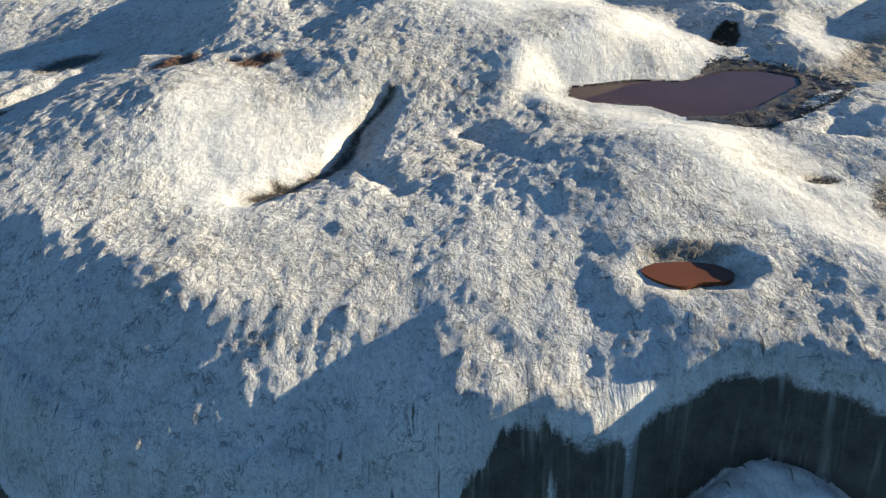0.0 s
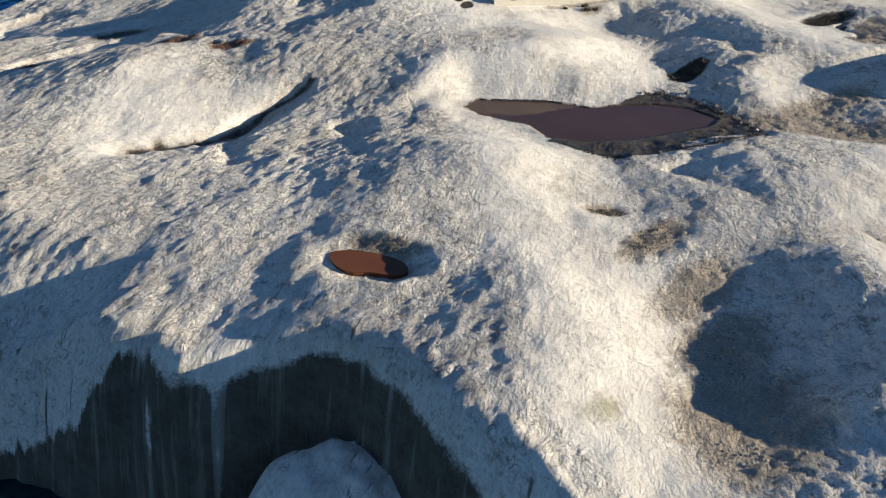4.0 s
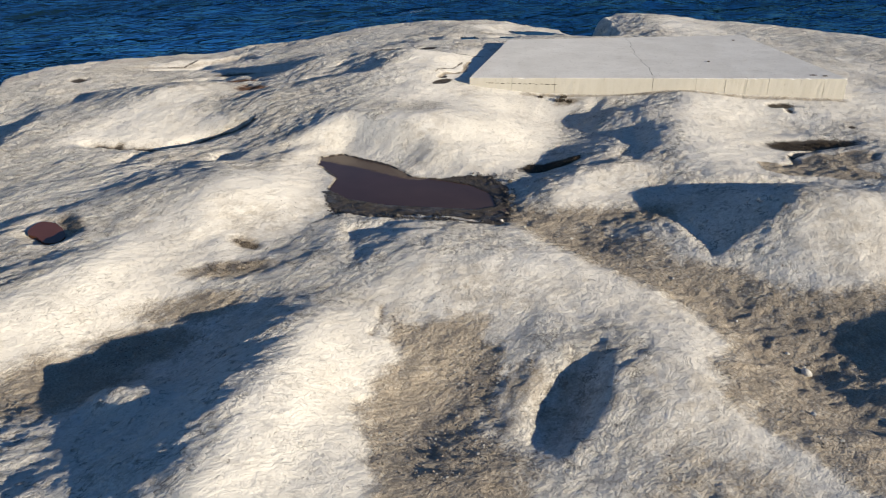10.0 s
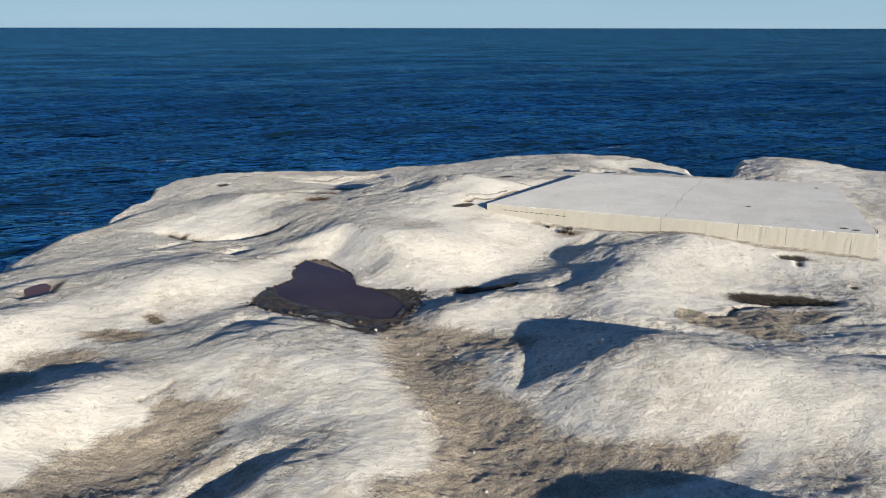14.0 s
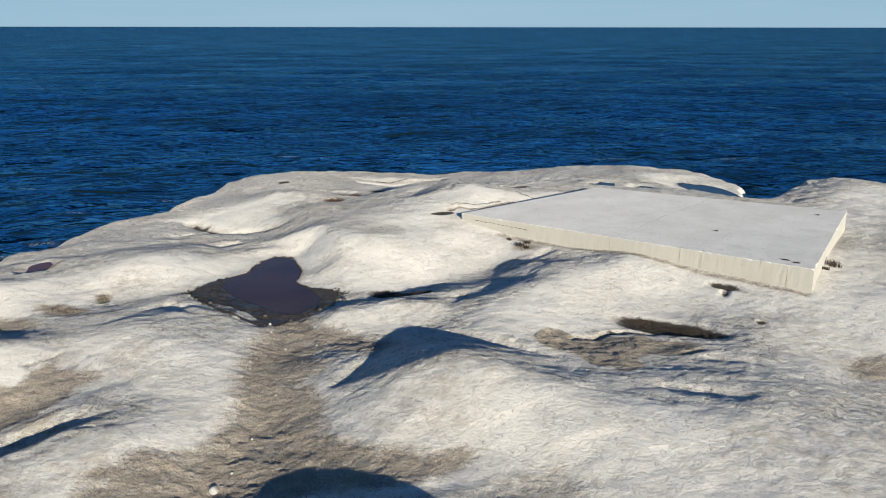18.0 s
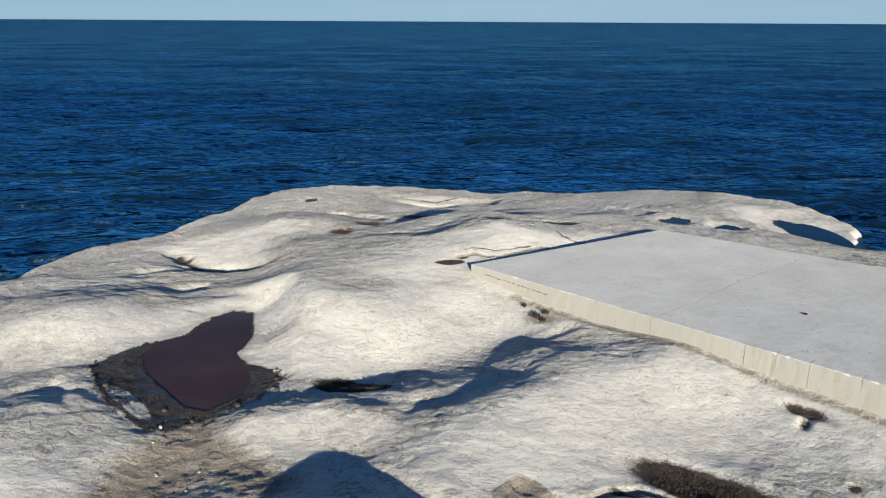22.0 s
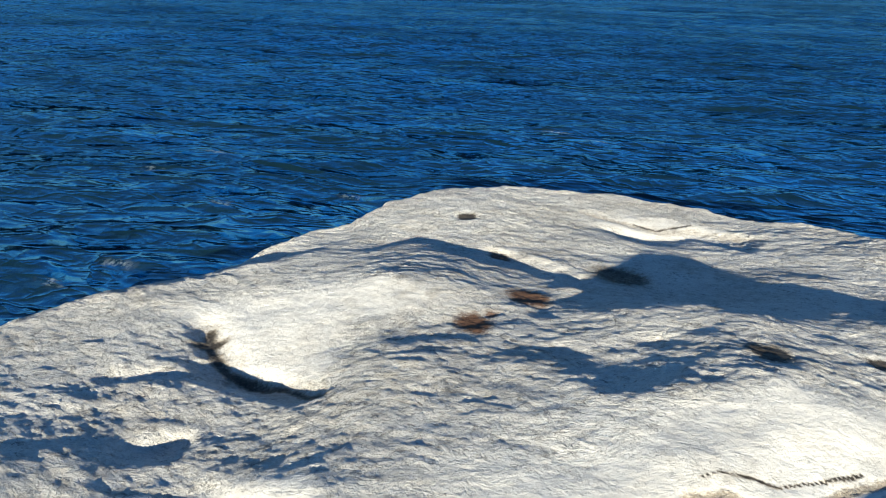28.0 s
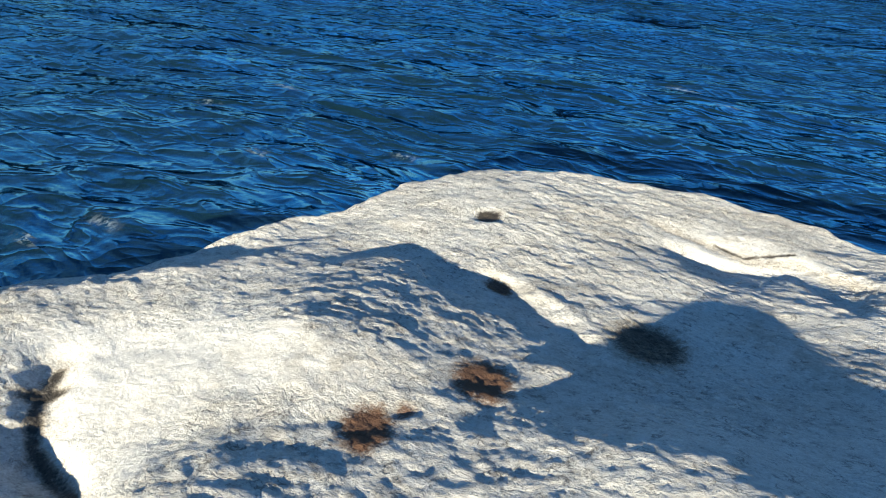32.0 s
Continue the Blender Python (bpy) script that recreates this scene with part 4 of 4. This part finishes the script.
Z = Z + earth * (0.018 * np.maximum(fbm(X * 4.5, Y * 4.5, 3), 0) - 0.016 * np.mod(2.2 * value_noise(X * 1.3 + warp, Y * 1.1) + 0.8 * fbm(X * 3, Y * 3, 3), 1))
Z = np.where(pool_d > 0, np.minimum(Z, POOL_LEVEL - 0.03), Z)
Z = np.where(pond_d > 0, np.minimum(Z, POND_LEVEL - 0.03), Z)
Z = np.where(puddle_d > 0, np.minimum(Z, PUDDLE_LEVEL - 0.03), Z)
for (poly, level), d in zip(DISHES, dish_d):
    Z = np.where(d > 0, np.minimum(Z, level - 0.03), Z)


def ground_z(x, y):
    i, j = int(round((x - GX[0]) / STEP)), int(round((y - GY[0]) / STEP))
    return float(Z[j, i])


def mesh_of(name, verts, faces, material, smooth_shade=False):
    me = bpy.data.meshes.new(name)
    me.from_pydata(verts, [], faces)
    me.materials.append(material)
    if smooth_shade:
        me.polygons.foreach_set("use_smooth", np.ones(len(me.polygons), bool))
    me.update()
    return me


def sheet(name, x, y, z, material):
    """A grid of quads from three arrays."""
    h, w = x.shape
    me = bpy.data.meshes.new(name)
    idx = np.arange(h * w).reshape(h, w)
    quads = np.stack([idx[:-1, :-1], idx[:-1, 1:], idx[1:, 1:], idx[1:, :-1]], -1).reshape(-1, 4)
    me.vertices.add(h * w)
    me.vertices.foreach_set("co", np.stack([x, y, z], -1).astype(np.float32).ravel())
    me.loops.add(quads.size)
    me.loops.foreach_set("vertex_index", quads.astype(np.int32).ravel())
    me.polygons.add(len(quads))
    me.polygons.foreach_set("loop_start", np.arange(0, quads.size, 4, dtype=np.int32))
    me.polygons.foreach_set("use_smooth", np.ones(len(quads), bool))
    me.materials.append(material)
    me.update(calc_edges=True)
    return me


def store(me, name, values):
    me.attributes.new(name, "FLOAT", "POINT").data.foreach_set("value", values.astype(np.float32).ravel())


def part(name, me, parent, label=""):
    ob = new(name, me)
    ob.parent = parent
    return tagged(ob, label)


# ---- the rock ----
rock_mesh = sheet("ground", X, Y, Z, ROCK)
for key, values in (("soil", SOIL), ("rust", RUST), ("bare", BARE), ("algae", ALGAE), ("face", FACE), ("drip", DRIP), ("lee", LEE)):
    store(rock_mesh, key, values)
ground = tagged(new("ground", rock_mesh), "rounded granite islet whitened by guano, with brown soil in its hollows", "rock", kind="structure")

# ---- the sea ----
def waves(x, y):
    a, b = x * 0.97 + y * 0.24, y * 0.97 - x * 0.24
    crest = 1 - np.abs(fbm(a * 0.30 + 3, b * 0.13, 3))
    z = 0.22 * fbm(a * 0.11, b * 0.05, 2) + 0.17 * crest * crest + 0.08 * fbm(a * 0.6, b * 0.3, 3)
    return z + 0.04 * (1 - np.abs(fbm(a * 1.4 + 3, b * 0.7, 2)))


def stretched(lo, hi, near, step):
    """Steps that are even near the middle and grow outwards."""
    out, s = [near[1]], step
    while out[-1] < hi:
        s *= 1.06
        out.append(out[-1] + s)
    left, s = [near[0]], step
    while left[-1] > lo:
        s *= 1.06
        left.append(left[-1] - s)
    return np.array(left[:0:-1] + list(np.arange(near[0], near[1], step)) + out)


wx, wy = np.meshgrid(stretched(-4800, 4800, (-80, -8), 0.25), stretched(-4800, 4800, (-35, 65), 0.25))
reach = np.hypot(wx + 20, wy - 18)
wz = SEA_LEVEL + waves(wx, wy) * smooth(420, 60, reach)
sea_mesh = sheet("sea", wx, wy, wz, SEA)
surf = inside(COAST, wx, wy)
foam = 0.25 * smooth(-1.4, -0.8, surf) * smooth(0.2, 0.7, fbm(wx * 0.22, wy * 0.22, 2))
for cx, cy, s in ((-9.3, 3.1, 0.7), (-15.8, 2.1, 0.6), (-18.9, -3.7, 0.7), (-34.0, 10.2, 0.9), (-7.7, 2.3, 0.55), (-22.6, -3.0, 1.0), (-31.2, 33.1, 1.6), (-18.7, 5.9, 0.7), (-30.6, 41.1, 1.4), (-31.8, 12.6, 0.8)):
    foam = np.maximum(foam, 0.9 * np.exp(-((wx - cx) / (0.22 * s)) ** 2 - ((wy - cy - 0.25 * (wx - cx)) / (0.6 * s)) ** 2))
store(sea_mesh, "foam", foam)
sea = tagged(new("water", sea_mesh), "dark blue wind-ruffled open sea reaching the horizon", "sea", kind="structure")


# ---- pools ----
def pool(name, poly, level, grow, material, bank, label, bank_label):
    """Water over its bed, and the wet margin that lies round it on the rock."""
    p = np.array(poly)
    mid = p.mean(0)
    out = mid + (p - mid) * (1 + grow)
    ring = []
    for k in range(len(out)):
        a, b, c, d = out[k - 1], out[k], out[(k + 1) % len(out)], out[(k + 2) % len(out)]
        for t in np.arange(0, 1, 0.25):
            ring.append(0.5 * (2 * b + (c - a) * t + (2 * a - 5 * b + 4 * c - d) * t * t + (3 * b - a - 3 * c + d) * t ** 3))
    verts = [(x, y, level) for x, y in ring]
    verts += [(x, y, level - 0.3) for x, y in ring]
    n = len(ring)
    faces = [list(range(n))] + [[k, k + n, (k + 1) % n + n, (k + 1) % n] for k in range(n)]
    holder = tagged(new(name), label, "rock pool")
    part("water", mesh_of("water", verts, faces, material), holder)
    cells = bank[:-1, :-1] & bank[1:, :-1] & bank[:-1, 1:] & bank[1:, 1:]
    corners, quads = {}, []
    for j, i in zip(*np.nonzero(cells)):
        quads.append([corners.setdefault(c, len(corners)) for c in ((j, i), (j, i + 1), (j + 1, i + 1), (j + 1, i))])
    rim = [(float(GX[i]), float(GY[j]), float(Z[j, i]) + 0.007) for j, i in corners]
    part("muddy_margin", mesh_of("muddy_margin", rim, quads, MUD_WET, True), holder, bank_label)


ragged = 0.12 * fbm(X * 2.7, Y * 2.7, 4)
pool("rock_pool", LONG_POOL, POOL_LEVEL, 0.10, POOL, ((mud_d + ragged > 0.02) | (pool_d + 0.5 * ragged > -0.05)) & (pool_d < 0.14) & (oval(6.75, 14.2, 0.80, 0.19, 47) > 1),
     "still muddy brown rain pool in a rock hollow", "dark wet mud and grit")
pool("rock_pool", CORNER_POND, POND_LEVEL, 0.08, POND, (pond_d + ragged > -0.10) & (pond_d < 0.14), "clear dark pond at the rim of the rock", "dark wet edge")

pool("rock_pool", PUDDLE, PUDDLE_LEVEL, 0.06, PUDDLE_WATER, (puddle_d + 0.5 * ragged > -0.03) & (puddle_d < 0.10), "small rust-red puddle on the rock brow", "dark wet edge")

for (poly, level), d in zip(DISHES, dish_d):
    pool("rock_pool", poly, level, 0.06, POND, (d + 0.5 * ragged > -0.04) & (d < 0.10), "shallow clear puddle in a dish of the white rock", "dark wet edge")


# ---- the slab ----
def slab_panel(u0, u1, cracked):
    """One cast panel behind the edge blocks; cracked: 1 at its far end, -1 at its near end."""
    bm = bmesh.new()
    nu, nv = 36, 44
    tops, r = [], random.Random(11 + int(u0))
    for i in range(nu + 1):
        row = []
        for j in range(nv + 1):
            u, v = u0 + (u1 - u0) * i / nu, 0.031 + 0.969 * j / nv
            chip = r.uniform(0, 0.002) if i in (0, nu) or j in (0, nv) else 0
            if (cracked < 0 and i == 0) or (cracked > 0 and i == nu):
                u += 0.05 * math.sin(v * 9) + 0.025 * math.sin(v * 31 + 1) + 0.015 * math.sin(v * 67) - 0.006 * cracked
                chip = r.uniform(0, 0.002)
            p = slab_at(u, v)
            row.append(bm.verts.new((p[0], p[1], slab_top(u, v) + r.uniform(-0.0012, 0.0012) - chip)))
        tops.append(row)
    for i in range(nu):
        for j in range(nv):
            bm.faces.new((tops[i][j], tops[i + 1][j], tops[i + 1][j + 1], tops[i][j + 1]))
    edge = [tops[i][0] for i in range(nu + 1)] + [tops[nu][j] for j in range(1, nv + 1)] + [tops[i][nv] for i in range(nu - 1, -1, -1)] + [tops[0][j] for j in range(nv - 1, 0, -1)]
    low = [bm.verts.new((e.co.x, e.co.y, e.co.z - 0.75)) for e in edge]
    for k in range(len(edge)):
        m = (k + 1) % len(edge)
        bm.faces.new((edge[k], low[k], low[m], edge[m]))
    bm.normal_update()
    me = bpy.data.meshes.new("panel")
    bm.to_mesh(me)
    bm.free()
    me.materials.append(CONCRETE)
    return me


def edge_block(a, b, c, d, lift, seed):
    """A cast stretch of the rim: a-b its outer foot line, c-d the inner one, with worn arrises."""
    r, bm = random.Random(seed), bmesh.new()
    n = 8
    rings = []
    for i in range(n + 1):
        s = i / n
        o, q = (a * (1 - s) + b * s), (d * (1 - s) + c * s)
        w = [r.uniform(-0.004, 0.004) for _ in range(6)]
        top = o[2] + lift
        nick = r.uniform(0.025, 0.04) if r.random() < 0.1 else r.uniform(0.006, 0.012)
        inn = (q - o)
        inn = inn / max(np.linalg.norm(inn[:2]), 1e-6)
        foot = o - inn * 0.012
        rings.append([bm.verts.new(v) for v in (
            (foot[0], foot[1], o[2] - 0.85), (o[0] + w[0], o[1] + w[1], o[2] - 0.25), (o[0] + w[2], o[1] + w[3], top - nick),
            (o[0] + inn[0] * nick, o[1] + inn[1] * nick, top + w[4] * 0.5), (q[0], q[1], q[2] + lift * 0.5 + w[5] * 0.3), (q[0], q[1], q[2] - 0.85))])
    for i in range(n):
        for j in range(5):
            bm.faces.new((rings[i][j], rings[i + 1][j], rings[i + 1][j + 1], rings[i][j + 1]))
    bm.faces.new(rings[0])
    bm.faces.new(rings[n][::-1])
    bmesh.ops.recalc_face_normals(bm, faces=bm.faces)
    me = bpy.data.meshes.new("edge_block")
    bm.to_mesh(me)
    bm.free()
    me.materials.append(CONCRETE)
    return me


def on_top(u, v):
    p = slab_at(u, v)
    return np.array((p[0], p[1], slab_top(u, v)))


slab = tagged(new("concrete_slab"), "pale weathered concrete slab with a crack across it, set into the rock", "slab")
part("panel", slab_panel(0.0, 4.9, 1), slab, "cracked flat concrete panel")
part("panel", slab_panel(4.9, SLAB_L - 0.16, -1), slab, "cracked flat concrete panel")
# dark strip added under the gap, so the crack stays dark against the sun
strip = []
for k in range(45):
    v = 0.031 + 0.969 * k / 44
    for side in (-0.03, 0.03):
        u = 4.9 + side + 0.05 * math.sin(v * 9) + 0.025 * math.sin(v * 31 + 1) + 0.015 * math.sin(v * 67)
        q = slab_at(u, v)
        strip.append((q[0], q[1], slab_top(u, v) - 0.005))
part("crack_strip", mesh_of("crack_strip", strip, [[2 * k, 2 * k + 1, 2 * k + 3, 2 * k + 2] for k in range(44)], MUD_WET), slab, "dark strip put in for the crack's shade")
seams = (0.0, 1.15, 2.3, 3.6, 4.88, 6.0, 6.75, 7.3, 7.85, 8.65, 9.25, SLAB_L)
for k, (u0, u1) in enumerate(zip(seams, seams[1:])):
    part("edge_block", edge_block(on_top(u0 + 0.003, 0), on_top(u1 - 0.003, 0), on_top(u1 - 0.003, 0.030), on_top(u0 + 0.003, 0.030), 0.0, 40 + k), slab)
for k, (v0, v1) in enumerate(((0.031, 0.27), (0.27, 0.52), (0.52, 0.77), (0.77, 1.0))):
    part("edge_block", edge_block(on_top(SLAB_L, v0 + 0.001), on_top(SLAB_L, v1 - 0.001), on_top(SLAB_L - 0.159, v1 - 0.001), on_top(SLAB_L - 0.159, v0 + 0.001), -0.004, 60 + k), slab)

# dark dashes laid proud of the face, for the shade in its seam
r, dash, quads = random.Random(91), [], []
u = 0.45
while u < 2.35:
    long, tall, z = r.uniform(0.04, 0.16), r.uniform(0.008, 0.02), slab_top(u, 0) - 0.13 - 0.02 * u + r.uniform(-0.008, 0.008)
    n = len(dash)
    for du, dz in ((0, -0.4), (long * 0.5, -0.6), (long, -0.1), (long, 0.3), (long * 0.4, 0.6), (0, 0.2)):
        q = SLAB_O + SLAB_U * (u + du) + np.array((0.717, -0.697)) * 0.009
        dash.append((q[0], q[1], z + dz * tall))
    quads.append(list(range(n, n + 6)))
    u += long + r.uniform(0.0, 0.06)
part("chipped_seam", mesh_of("chipped_seam", dash, quads, MUD_WET), slab, "dark chipped seam along the front")
# dark low lumps added on the top, in place of small shaded holes
for k, (u, v) in enumerate(((9.12, 0.06), (9.38, 0.045), (6.9, 0.34), (9.0, 0.86))):
    bm = bmesh.new()
    bmesh.ops.create_icosphere(bm, subdivisions=2, radius=1)
    r = random.Random(80 + k)
    for w in bm.verts:
        w.co = Vector((w.co.x * (0.10, 0.08, 0.05, 0.05)[k], w.co.y * 0.045, w.co.z * 0.016)) * r.uniform(0.8, 1.15)
    me = bpy.data.meshes.new("hole_lump")
    bm.to_mesh(me)
    bm.free()
    me.materials.append(HOLE_DARK)
    ob = part("hole_lump", me, slab, "dark low lump in place of a small hole")
    q = on_top(u, v)
    ob.matrix_world = pose(q[0], q[1], q[2] + 0.006, 0, 0, 46 + 9 * k)


# ---- loose things ----
def pebble_cloud(name, spots, low, high, flat, material, seed, label, category):
    """Many small angular pieces lying on the ground, in one mesh."""
    r = np.random.default_rng(seed)
    shape = np.array([(1, 0, 0), (0.3, 0.95, 0), (-0.8, 0.6, 0), (-0.8, -0.6, 0), (0.3, -0.95, 0), (0.1, 0.1, 0.8), (-0.05, 0.05, -0.6)])
    tris = [(0, 1, 5), (1, 2, 5), (2, 3, 5), (3, 4, 5), (4, 0, 5), (1, 0, 6), (2, 1, 6), (3, 2, 6), (4, 3, 6), (0, 4, 6)]
    verts, faces = [], []
    for x, y in spots:
        s = low + (high - low) * r.random() ** 2.5
        v = shape * (1 + r.uniform(-0.3, 0.3, shape.shape)) * s * np.array((1, r.uniform(0.6, 1), flat * r.uniform(0.7, 1.2)))
        t = r.uniform(0, 6.283)
        ca, sa = math.cos(t), math.sin(t)
        base = len(verts)
        z = ground_z(x, y) + 0.15 * s * flat
        verts += [(x + p[0] * ca - p[1] * sa, y + p[0] * sa + p[1] * ca, z + p[2]) for p in v]
        faces += [[base + i for i in f] for f in tris]
    return tagged(new(name, mesh_of(name, verts, faces, material)), label, category, kind="stuff")


def scatter(test, box, count, seed):
    """Places in a box of the plan at which the test, a grid of chances, lets something lie."""
    r, out = np.random.default_rng(seed), []
    while len(out) < count:
        x, y = r.uniform(box[0], box[2]), r.uniform(box[1], box[3])
        i, j = int((x - GX[0]) / STEP), int((y - GY[0]) / STEP)
        if test[j, i] > r.random():
            out.append((x, y))
    return out


gravelly = smooth(-0.15, 0.1, mud_d) * smooth(0.12, -0.02, pool_d) * smooth(-0.4, 0.5, fbm(X * 2, Y * 2, 2))
pebble_cloud("pool_gravel", scatter(gravelly, (4.0, 12.5, 7.8, 17.0), 6500, 3), 0.007, 0.03, 0.6, DARK_PEBBLE, 4, "dark wet gravel on the muddy margin of the pool", "gravel")
earthy = smooth(0.35, 0.7, SOIL) * smooth(0.0, 0.4, fbm(X * 1.1, Y * 1.1, 3)) * (pool_d < -0.1)
pebble_cloud("drain_gravel", scatter(earthy, (5.0, 6.5, 17.0, 24.0), 5200, 5), 0.005, 0.022, 0.6, EARTH_PEBBLE, 6, "small dark stones scattered over bare brown earth", "gravel")
pebble_cloud("crust_chips", scatter(earthy, (5.0, 6.5, 17.0, 24.0), 1500, 7), 0.006, 0.034, 0.3, CRUST_CHIP, 8, "pale broken flakes of guano crust on brown earth", "rock flakes")


def stone(x, y, size, flat, seed, material, label):
    r, bm = random.Random(seed), bmesh.new()
    bmesh.ops.create_icosphere(bm, subdivisions=2, radius=1)
    cut = [Vector((r.uniform(-1, 1), r.uniform(-1, 1), r.uniform(-0.6, 1))).normalized() for _ in range(7)]
    for v in bm.verts:
        for c in cut:
            over = v.co.dot(c) - 0.72
            if over > 0:
                v.co -= c * over
        v.co = Vector((v.co.x * size, v.co.y * size * 0.75, v.co.z * size * flat)) * (1 + r.uniform(-0.04, 0.04))
    me = bpy.data.meshes.new("stone")
    bm.to_mesh(me)
    bm.free()
    me.materials.append(material)
    ob = new("stone", me)
    ob.matrix_world = pose(x, y, ground_z(x, y) + size * flat * 0.45, r.uniform(-8, 8), r.uniform(-8, 8), r.uniform(0, 360))
    return tagged(ob, label, "stone", group="loose stones")


WHITE, BROWN = "small chalk-white stone lying on brown earth", "small brown stone lying on the muddy pool margin"
for k, (x, y, s, f) in enumerate(((13.49, 15.17, 0.09, 0.6), (7.5, 15.1, 0.04, 0.7), (8.8, 15.6, 0.035, 0.6), (8.0, 15.2, 0.035, 0.6), (9.2, 16.2, 0.03, 0.5), (8.7, 16.2, 0.03, 0.6),
                                   (13.1, 15.35, 0.035, 0.6), (12.2, 15.5, 0.03, 0.6), (14.1, 14.2, 0.045, 0.5), (10.9, 15.7, 0.03, 0.6))):
    stone(x, y, s, f, 100 + k, PALE_STONE, WHITE)
for k, (x, y, s, f) in enumerate(((6.3, 13.6, 0.07, 0.6), (6.0, 13.2, 0.06, 0.6), (6.9, 14.9, 0.06, 0.5), (6.7, 16.1, 0.07, 0.5), (6.1, 16.6, 0.06, 0.6), (7.2, 15.5, 0.05, 0.7), (5.6, 16.45, 0.05, 0.6))):
    stone(x, y, s, f, 130 + k, DARK_PEBBLE, BROWN)


def blades(spots, tall, wide, lean, seed):
    """Bent leaf blades, two quads each."""
    r, verts, faces = random.Random(seed), [], []
    for x, y in spots:
        h, w, t = tall * r.uniform(0.5, 1.1), wide * r.uniform(0.6, 1.2), r.uniform(0, 6.283)
        dx, dy, l = math.cos(t), math.sin(t), lean * r.uniform(0.3, 1.2) * h
        z, n = ground_z(x, y) - 0.005, len(verts)
        for s, ww in ((0.0, 1.0), (0.55, 0.8), (1.0, 0.15)):
            b = l * s * s
            verts += [(x + dx * b - dy * w * ww, y + dy * b + dx * w * ww, z + h * s), (x + dx * b + dy * w * ww, y + dy * b - dx * w * ww, z + h * s)]
        faces += [[n, n + 1, n + 3, n + 2], [n + 2, n + 3, n + 5, n + 4]]
    return verts, faces


def in_oval(cx, cy, rx, ry, turn, count, seed):
    r, out = random.Random(seed), []
    ca, sa = math.cos(radians(turn)), math.sin(radians(turn))
    for _ in range(count):
        a = r.uniform(0, 6.283)
        d = math.sqrt(r.random()) * (0.82 + 0.12 * math.sin(3 * a + seed) + 0.1 * math.sin(7 * a))
        u, v = rx * d * math.cos(a), ry * d * math.sin(a)
        out.append((cx + u * ca - v * sa, cy + u * sa + v * ca))
    return out


for name, place, count, tall, seed, label in (
        ("moss_mat", (8.95, 23.3, 1.12, 0.40, 60), 5200, 0.022, 1, "dark brown moss filling a long damp hollow"),
        ("moss_mat", (5.98, 17.9, 0.78, 0.34, 72), 3600, 0.05, 2, "dark brown moss in a shaded hollow beside the pool"),
        ("weed_mat", (6.25, 10.35, 0.26, 0.58, -25), 500, 0.02, 3, "low dry brown weed growing in a rock trough"),
        ("weed_mat", (5.55, 10.95, 0.30, 0.14, 20), 600, 0.02, 4, "low dry brown weed growing in a rock trough")):
    v, f = blades(in_oval(*place, count, seed), tall, 0.008, 1.6, seed)
    tagged(new(name, mesh_of(name, v, f, PLANT if name == "moss_mat" else DRY_PLANT)), label, "moss" if name == "moss_mat" else "weeds", kind="stuff")
for k, (x, y, rad, tall) in enumerate(((3.05, 21.15, 0.16, 0.10), (2.95, 21.38, 0.12, 0.08), (3.25, 21.3, 0.10, 0.07), (2.55, 20.95, 0.08, 0.06), (6.25, 28.1, 0.22, 0.16), (6.5, 27.75, 0.12, 0.08))):
    v, f = blades(in_oval(x, y, rad, rad * 0.6, 46, 90, 20 + k), tall, 0.009, 0.7, 30 + k)
    tagged(new("weed_tuft", mesh_of("weed_tuft", v, f, PLANT)), "dry dark weed tuft at the foot of the slab", "weed", group="weed tufts by the slab")
